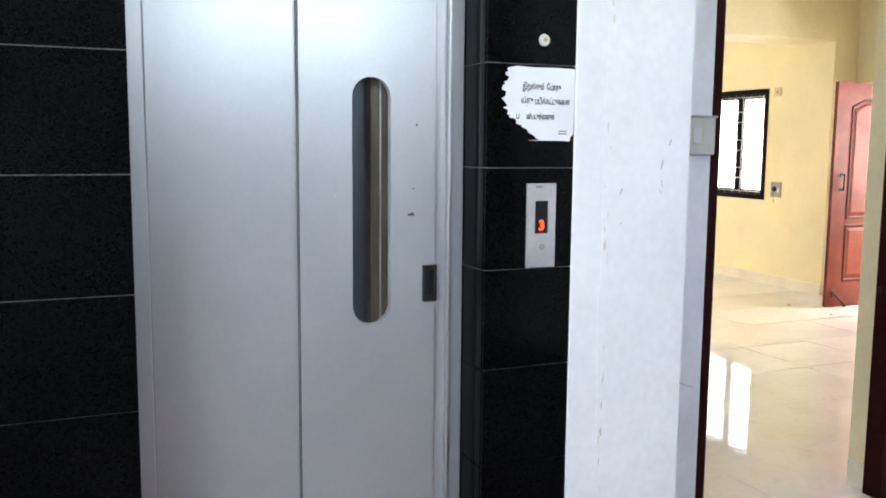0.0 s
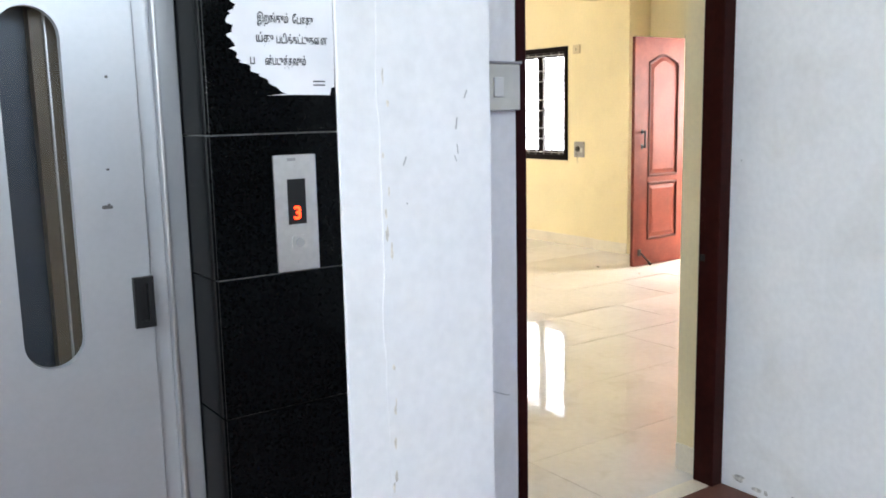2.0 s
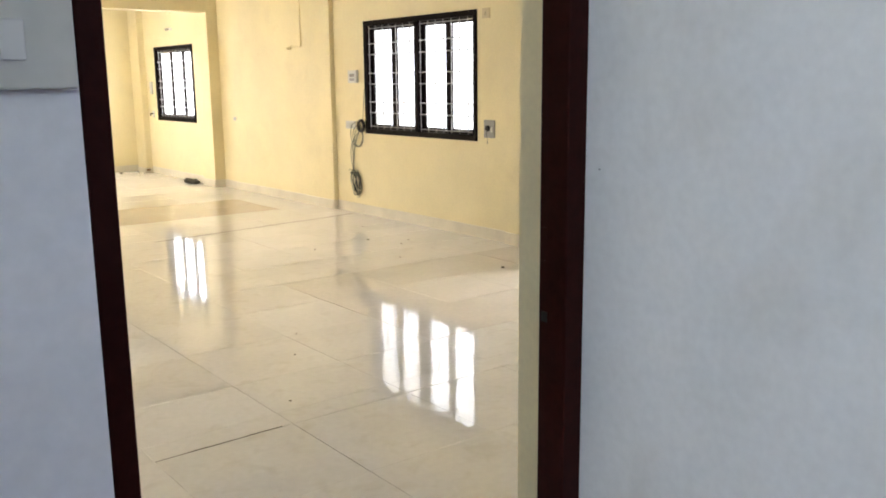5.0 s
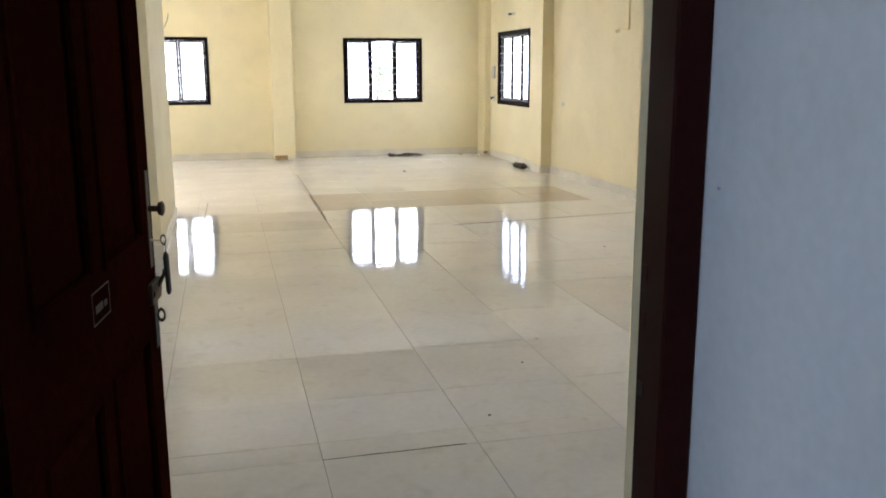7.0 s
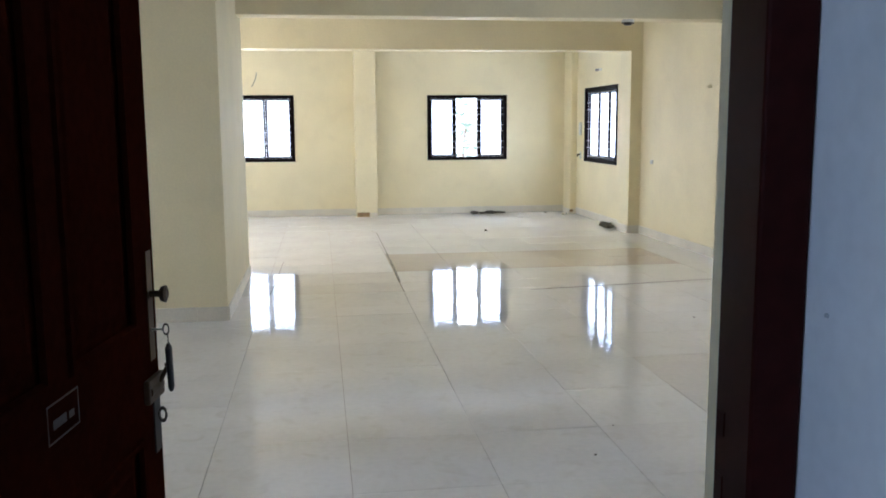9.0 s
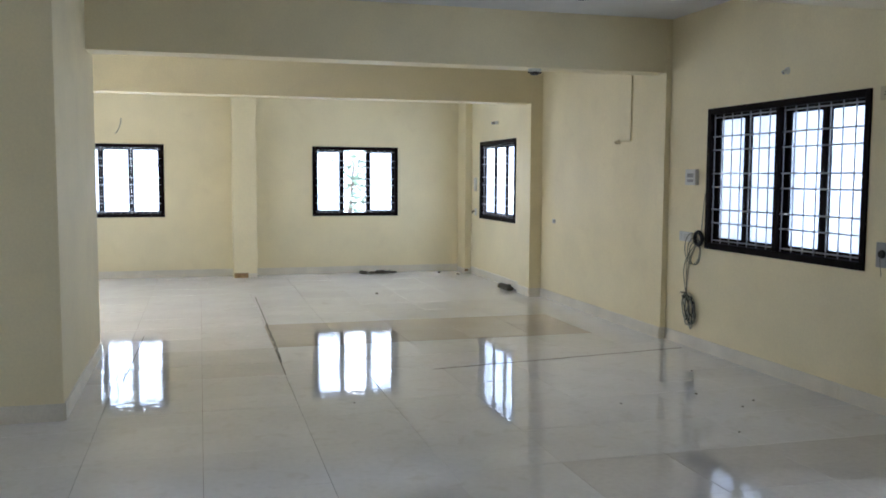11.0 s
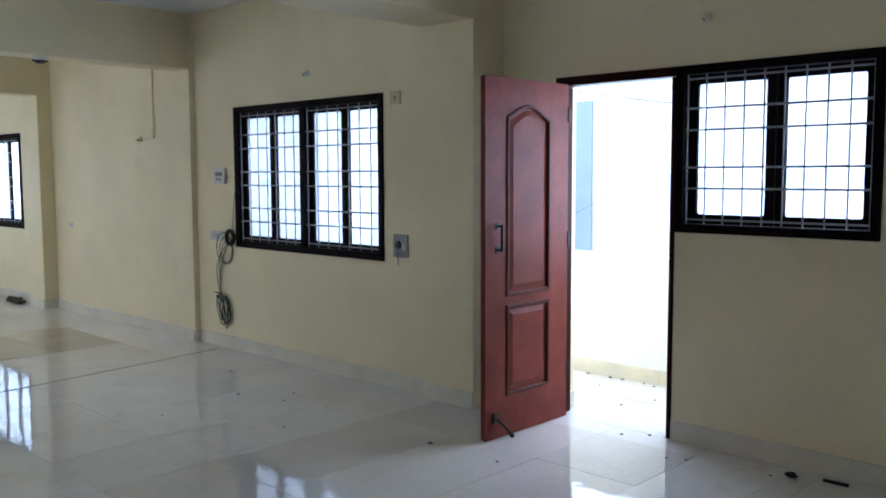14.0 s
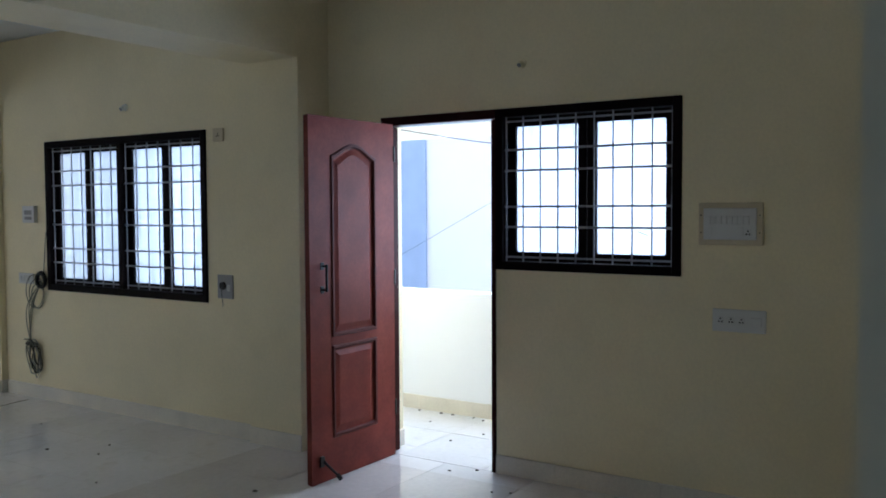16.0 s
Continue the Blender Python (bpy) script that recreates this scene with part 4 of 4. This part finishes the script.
for i in range(5):
    clod("dirt_heap", 5.93 + rng.uniform(-0.04, 0.04), 12.05 + 0.09 * i, rng.uniform(0.05, 0.09), DUST, "dark heap of swept dirt beside the column", 0.4)
cbs = thing("column_base_band", "broken pale tile band round the column's foot", "tile band")
part("band", boxes((5.93, 14.12, 0.0, 6.046, 14.168, 0.075), (5.93, 14.17, 0.0, 5.955, 14.5, 0.075), (5.9, 14.09, 0.0, 6.04, 14.118, 0.03), bevel=0.003), SKIRT, cbs)
part("patch", boxes((5.94, 14.112, 0.032, 6.0, 14.119, 0.07), bevel=0.002), BROWN_TAPE, cbs, "brown mortar patch")
clod("tile_chip", 5.8, 14.0, 0.05, SKIRT, "broken tile chip beside the column's foot", 0.4)
pb = thing("pilaster_base", "unfinished brown plaster at the pilaster's foot", "plaster")
part("patch", boxes((2.5, 14.278, 0.0, 2.7, 14.29, 0.07), bevel=0.003), BROWN_TAPE, pb)
part("patch", boxes((2.7, 14.282, 0.0, 2.82, 14.29, 0.06), bevel=0.003), SKIRT, pb)

# a second coat of plaster with a wavy edge, and stains on the landing walls
rng = random.Random(31)
seam = [(0.742 + rng.uniform(-0.003, 0.003) + 0.003 * math.sin(k * 0.7), k * H / 48) for k in range(49)]
structure("plaster_coat", plate(seam + [(1.0315, H), (1.0315, 0.0)], [], 0.8325, 0.8338), WHITE, "second coat of white plaster", "wall")
for x, z, w, h, lean_ in ((0.812, 1.325, 0.003, 0.02, 24), (0.948, 1.4, 0.0035, 0.026, 10), (0.95, 1.345, 0.0025, 0.022, -8), (0.944, 1.325, 0.002, 0.016, -25), (0.974, 1.463, 0.003, 0.02, 22), (0.815, 1.235, 0.004, 0.004, 0)):
    chip = plate(round_rect(-w / 2, -h / 2, w / 2, h / 2, w * 0.45, 3), [], -0.0005, 0.0004)
    solid("plaster_scratch", turned(chip, pose(x - 0.01, 0.8325, z, 0, lean_, 0)), SCRATCH, "thin grey scratch in the white plaster", "scratch", group="scratches in the plaster")
rng = random.Random(21)
for k in range(30):
    z, w, h = rng.uniform(0.4, 2.3), rng.uniform(0.0012, 0.004), rng.uniform(0.004, 0.018)
    blot = plate([(w * (1 + rng.uniform(-0.4, 0.4)) * math.cos(a), h * (1 + rng.uniform(-0.4, 0.4)) * math.sin(a)) for a in (2 * math.pi * i / 9 for i in range(9))], [], -0.0004, 0.0003)
    solid("ochre_stain", turned(blot, pose(0.748 + rng.uniform(0.0, 0.016), 0.8325 - k * 0.00003, z)), OCHRE, "faint ochre stain along the plaster seam", "stain", group="stains along the plaster seam")
rng = random.Random(41)
for k in range(14):
    y, w, h = rng.uniform(0.55, 1.2), rng.uniform(0.006, 0.03), rng.uniform(0.004, 0.014)
    blot = plate([(w * (1 + rng.uniform(-0.4, 0.4)) * math.cos(a), h * (1 + rng.uniform(-0.4, 0.4)) * math.sin(a)) for a in (2 * math.pi * i / 9 for i in range(9))], [], -0.0004, 0.0003)
    solid("dirt_smudge", turned(blot, pose(2.475 - k * 0.00003, y, rng.uniform(0.018, 0.05), 0, 0, -90)), SMUDGE, "grey dirt smudge at the foot of the white wall", "stain", group="smudges at the wall's foot")
crack = thing("wall_crack", "thin dark crack in the white plaster", "crack")
tube([(1.215, 1.0848, 0.672), (1.235, 1.0848, 0.668), (1.26, 1.0848, 0.652), (1.289, 1.0848, 0.645)], 0.0011, SCRATCH, "crack_line", crack)
solid("wall_nail", cyl(bmesh.new(), (2.475, 1.215, 1.23), (2.472, 1.215, 1.231), 0.0025, sides=8), CHIP, "small nail in the white wall", "nail")

# ---------- outside ----------
nb = thing("neighbour_house", "white painted house with blue end wall behind balcony", "house")
part("wall", boxes((13.0, -12, -9, 22, 8.92, 9)), HOUSE_WHITE, nb)
part("blue_wall", boxes((12.97, 8.92, -9, 22, 22, 9)), BLUE_WALL, nb, "pale blue painted wall")
part("roof", boxes((12.6, -12.3, 9, 22.3, 22.3, 9.25)), WHITE, nb)
part("band", boxes((12.96, -12, 2.95, 13.0, 8.91, 3.15)), WHITE, nb)
wr = thing("overhead_wire", "thin black overhead wires outside the balcony", "wire", group="wires outside balcony")
tube([(7.48, 5.6, 2.16), (7.47, 5.1, 2.07), (7.47, 4.7, 1.99), (7.48, 4.2, 1.93), (7.48, 3.4, 1.9)], 0.003, BLACK, "strand", wr)
wr2 = thing("overhead_wire", "thin black overhead wires outside the balcony", "wire", group="wires outside balcony")
tube([(12.98, 9.6, 0.7), (12.85, 8.6, 1.15), (12.85, 7.4, 1.75), (13.01, 6.0, 2.5)], 0.0022, BLACK, "strand", wr2)
bk = structure("backdrop_sky", boxes((-8, 24, -8, 14, 24.1, 12)), SKY_GLOW, "bright hazy sky", "backdrop")
bk2 = structure("backdrop_haze", boxes((8.6, 7.9, -3, 8.65, 20, 8)), HAZE_GLOW, "bright hazy sky", "backdrop")


def tree(x, y, label):
    ob = thing("tree", label, "tree", pose(x, y, -9.0))
    trunk = bmesh.new()
    cyl(trunk, (0, 0, 0), (0.1, 0, 5.5), 0.22, 0.14, 12)
    cyl(trunk, (0.1, 0, 5.5), (-0.1, 0.1, 8.8), 0.14, 0.07, 10)
    limbs = [Vector((0, 0, 9.4))]
    for i in range(12):
        a, z0 = i * 2.4, 5.2 + i * 0.36
        tip = Vector((math.cos(a) * (2.0 - i * 0.08), math.sin(a) * (2.0 - i * 0.08), z0 + 1.6))
        cyl(trunk, (0, 0, z0), tip, 0.06, 0.02, 8)
        limbs.append(tip)
    part("trunk", trunk, BARK, ob)
    rng2 = random.Random(3)
    verts, faces = [], []
    for i in range(2600):
        c = limbs[rng2.randrange(len(limbs))] + Vector((rng2.gauss(0, 0.5), rng2.gauss(0, 0.5), rng2.gauss(0, 0.6)))
        m = Matrix.Translation(c) @ Euler((rng2.uniform(-1, 1), rng2.uniform(-1, 1), rng2.uniform(0, 6.3))).to_matrix().to_4x4()
        s = rng2.uniform(0.07, 0.14)
        k = len(verts)
        for p in ((-s, 0, 0), (0, s * 0.4, 0.02), (s, 0, 0), (0, -s * 0.4, 0.02)):
            verts.append(m @ Vector(p))
        faces.append((k, k + 1, k + 2, k + 3))
    me = bpy.data.meshes.new("crown")
    me.from_pydata(verts, [], faces)
    me.materials.append(LEAF)
    cr = new("crown", me)
    cr.parent = ob
    return ob


tree(5.0, 19.5, "leafy green tree outside the far window")


# ---------- skirting ----------
def skirting(name, x0, y0, x1, y1, nx, ny, h=0.105, t=0.012, step=0.6):
    """Skirting tiles from (x0, y0) to (x1, y1) on a wall whose face looks along (nx, ny)."""
    top = thing(name, "pale stone-look skirting tiles", "skirting", kind="structure")
    length = math.hypot(x1 - x0, y1 - y0)
    n = max(1, math.ceil(length / step))
    for i in range(n):
        a, b = i * step + 0.001, min((i + 1) * step, length) - 0.001
        if b - a < 0.01:
            continue
        ux, uy = (x1 - x0) / length, (y1 - y0) / length
        px, py, qx, qy = x0 + ux * a, y0 + uy * a, x0 + ux * b + nx * t, y0 + uy * b + ny * t
        part("skirting_tile", boxes((min(px, qx), min(py, qy), 0.0, max(px, qx), max(py, qy), h + (i % 3) * 0.001)), SKIRT, top)
    return top


for run in (
    (X_BALC, 2.33, X_BALC, BD[0] - 0.002, -1, 0), (X_BALC, BD[1], X_BALC, Y_B0, -1, 0), (X_BALC - 0.02, Y_S1, X_BALC - 0.02, 2.33, -1, 0),
    (6.13, Y_B0, 6.13, Y_B0B, -1, 0), (X_MID, Y_B0B, X_MID, Y_B1, -1, 0), (X_MID2, Y_B1, X_MID2, Y_B2, -1, 0), (X_MID2, Y_B1, X_MID - 0.013, Y_B1, 0, -1),
    (5.956, Y_B2, 5.956, Y_B2 + 0.4, -1, 0), (5.956, Y_B2, X_MID2 - 0.013, Y_B2, 0, -1), (X_BACK, Y_B2 + 0.4, X_BACK, 14.15, -1, 0),
    (-1.2, Y_N, 2.49, Y_N, 0, -1), (2.825, Y_N, 5.955, Y_N, 0, -1),
    (-0.8, 6.934, 1.225, 6.934, 0, -1), (1.225, 6.934, 1.225, 8.95, 1, 0), (-0.8, 3.2, -0.8, 6.92, 1, 0), (-1.2, 8.95, -1.2, Y_N, 1, 0),
    (2.4602, 1.347, 2.4602, Y_S1, -1, 0), (2.47, Y_S1, X_BALC, Y_S1, 0, 1),
    (X_BALC + 0.2, 4.715, X_BALC + 0.2, 6.6, 1, 0), (7.5, 1.0, 7.5, 6.6, -1, 0), (X_BALC + 0.1, BD[1], X_BALC + 0.2, BD[1], 0, -1),
):
    skirting("baseboard", *run)
structure("pilaster_corner", boxes((X_BALC - 0.02, Y_S1, 0, X_BALC, 2.33, H)), CREAM, category="column")

# ---------- granite tiles ----------
GZ = [1.663 + 0.2715 * k for k in range(-7, 6)]


def granite(x0, z0, x1, z1, parent, front=0.838):
    part("granite_tile", boxes((x0 + 0.0012, front, z0 + 0.0016, x1 - 0.0012, front + 0.0085, z1 - 0.0016)), GRANITE, parent)


left_top = tagged(new("granite_left"), "polished black granite wall tiles with pale joints", "wall tiles", kind="structure")
col_top = tagged(new("granite_column"), "polished black granite column tiles beside lift", "wall tiles", kind="structure")
for z0, z1 in zip(GZ, GZ[1:]):
    z0, z1 = max(z0, 0.0), min(z1, H)
    if z1 - z0 < 0.02:
        continue
    granite(0.383, z0, 0.648, z1, col_top)
    part("granite_tile", boxes((0.382, 0.848, z0 + 0.0016, 0.3905, 0.998, z1 - 0.0016)), GRANITE, col_top)
    for k in range(4):
        granite(-0.49 - 0.6 * (k + 1) if k < 3 else -2.5, z0 - 0.012, -0.49 - 0.6 * k, z1 - 0.012, left_top)
    part("granite_tile", boxes((-0.4985, 0.848, z0 + 0.0012, -0.4905, 0.985, z1 - 0.0012)), GRANITE, left_top)

# ---------- floor tiles ----------
floor_top = tagged(new("floor"), "large polished cream floor tiles", "floor", kind="structure")
balc_top = tagged(new("balcony_floor"), "large pale balcony floor tiles", "floor", kind="structure")
AREAS = [(1.1, 1.345, 6.42, 3.2), (-0.8, 3.2, 6.42, 6.934), (1.225, 6.934, 6.18, 8.95), (-1.2, 8.95, 6.13, 14.568)]
MESHES = {}
uneven = random.Random(5)


def lay(x0, y0, x1, y1, mat, parent):
    w, d = round(x1 - x0, 3), round(y1 - y0, 3)
    if w < 0.02 or d < 0.02:
        return
    key = (w, d, mat.name)
    if key not in MESHES:
        MESHES[key] = finish("floor_tile", boxes((0.001, 0.001, -0.006, w - 0.001, d - 0.001, 0.0)), mat)
    ob = new("floor_tile", MESHES[key])
    ob.parent = parent
    ob.matrix_basis = pose(x0, y0, 0, uneven.uniform(-0.075, 0.075), uneven.uniform(-0.075, 0.075), 0)


XJ = [-1.57 + 0.6 * k for k in range(15)]
YJ = [1.25 + 0.6 * k for k in range(12)] + [8.3 + 0.6 * k for k in range(12)]
for a0, a1 in zip(XJ, XJ[1:]):
    for b0, b1 in zip(YJ, YJ[1:]):
        cx, cy = (a0 + a1) / 2, (b0 + b1) / 2
        mat = TILE
        if 2.63 < cx < 5.63 and 8.9 < cy < 10.1:
            mat = TILE_DARK
        elif (3.83 < cx < 6.3 and 3.6 < cy < 5.65) or (cx < 2.63 and 7.7 < cy < 8.9):
            mat = TILE_MID
        for r in AREAS:
            # a long joint has opened and filled with dirt
            wide_x = 0.006 if abs(a0 - 2.63) < 0.01 and 7.7 < cy < 10.2 else 0.0
            lay(max(a0, r[0]) + wide_x, max(b0, r[1]), min(a1, r[2]), min(b1, r[3]), mat, floor_top)
for a0, a1 in ((6.421, 7.02), (7.02, 7.5)):
    for k in range(10):
        y0, y1 = 1.0 + 0.6 * k, min(1.6 + 0.6 * k, 6.6)
        if a0 < 6.6:
            y0b, y1b = max(y0, BD[0] + 0.05), min(y1, BD[1])
            lay(6.421, y0b, 6.62, y1b, TILE, balc_top)
            lay(6.62, y0, 7.02, y1, TILE, balc_top)
        else:
            lay(a0, y0, a1, y1, TILE, balc_top)


def open_joint(points, width, seed):
    """A joint that has opened, with broken edges and dirt in it."""
    r, bm, rows = random.Random(seed), bmesh.new(), []
    for (xa, ya), (xb, yb) in zip(points, points[1:]):
        d = Vector((xb - xa, yb - ya, 0))
        side = Vector((-d.y, d.x, 0)).normalized()
        steps = max(2, int(d.length / 0.06))
        for i in range(steps):
            c = Vector((xa, ya, 0)) + d * (i / steps)
            w = width * r.uniform(0.35, 1.0) / 2
            sway = r.uniform(-0.3, 0.3) * width
            rows.append([bm.verts.new(c + side * (sway + k * w) + Vector((0, 0, z))) for k, z in ((1, 0.0), (1, 0.0012), (-1, 0.0012), (-1, 0.0))])
    for a, b in zip(rows, rows[1:]):
        for k in range(3):
            bm.faces.new((a[k], a[k + 1], b[k + 1], b[k]))
    return part("open_joint", bm, DUST, floor_top, "opened floor joint filled with dirt")


open_joint([(3.75, 7.75), (4.6, 7.86), (5.5, 7.97), (6.14, 8.06)], 0.02, 1)
open_joint([(2.64, 8.3), (2.655, 9.2), (2.66, 10.3)], 0.022, 2)
open_joint([(2.66, 10.3), (2.67, 12.2)], 0.011, 3)
open_joint([(1.48, 7.9), (1.492, 8.3), (1.505, 8.85), (1.518, 9.8)], 0.009, 5)
open_joint([(2.03, 3.046), (2.64, 3.056)], 0.006, 4)
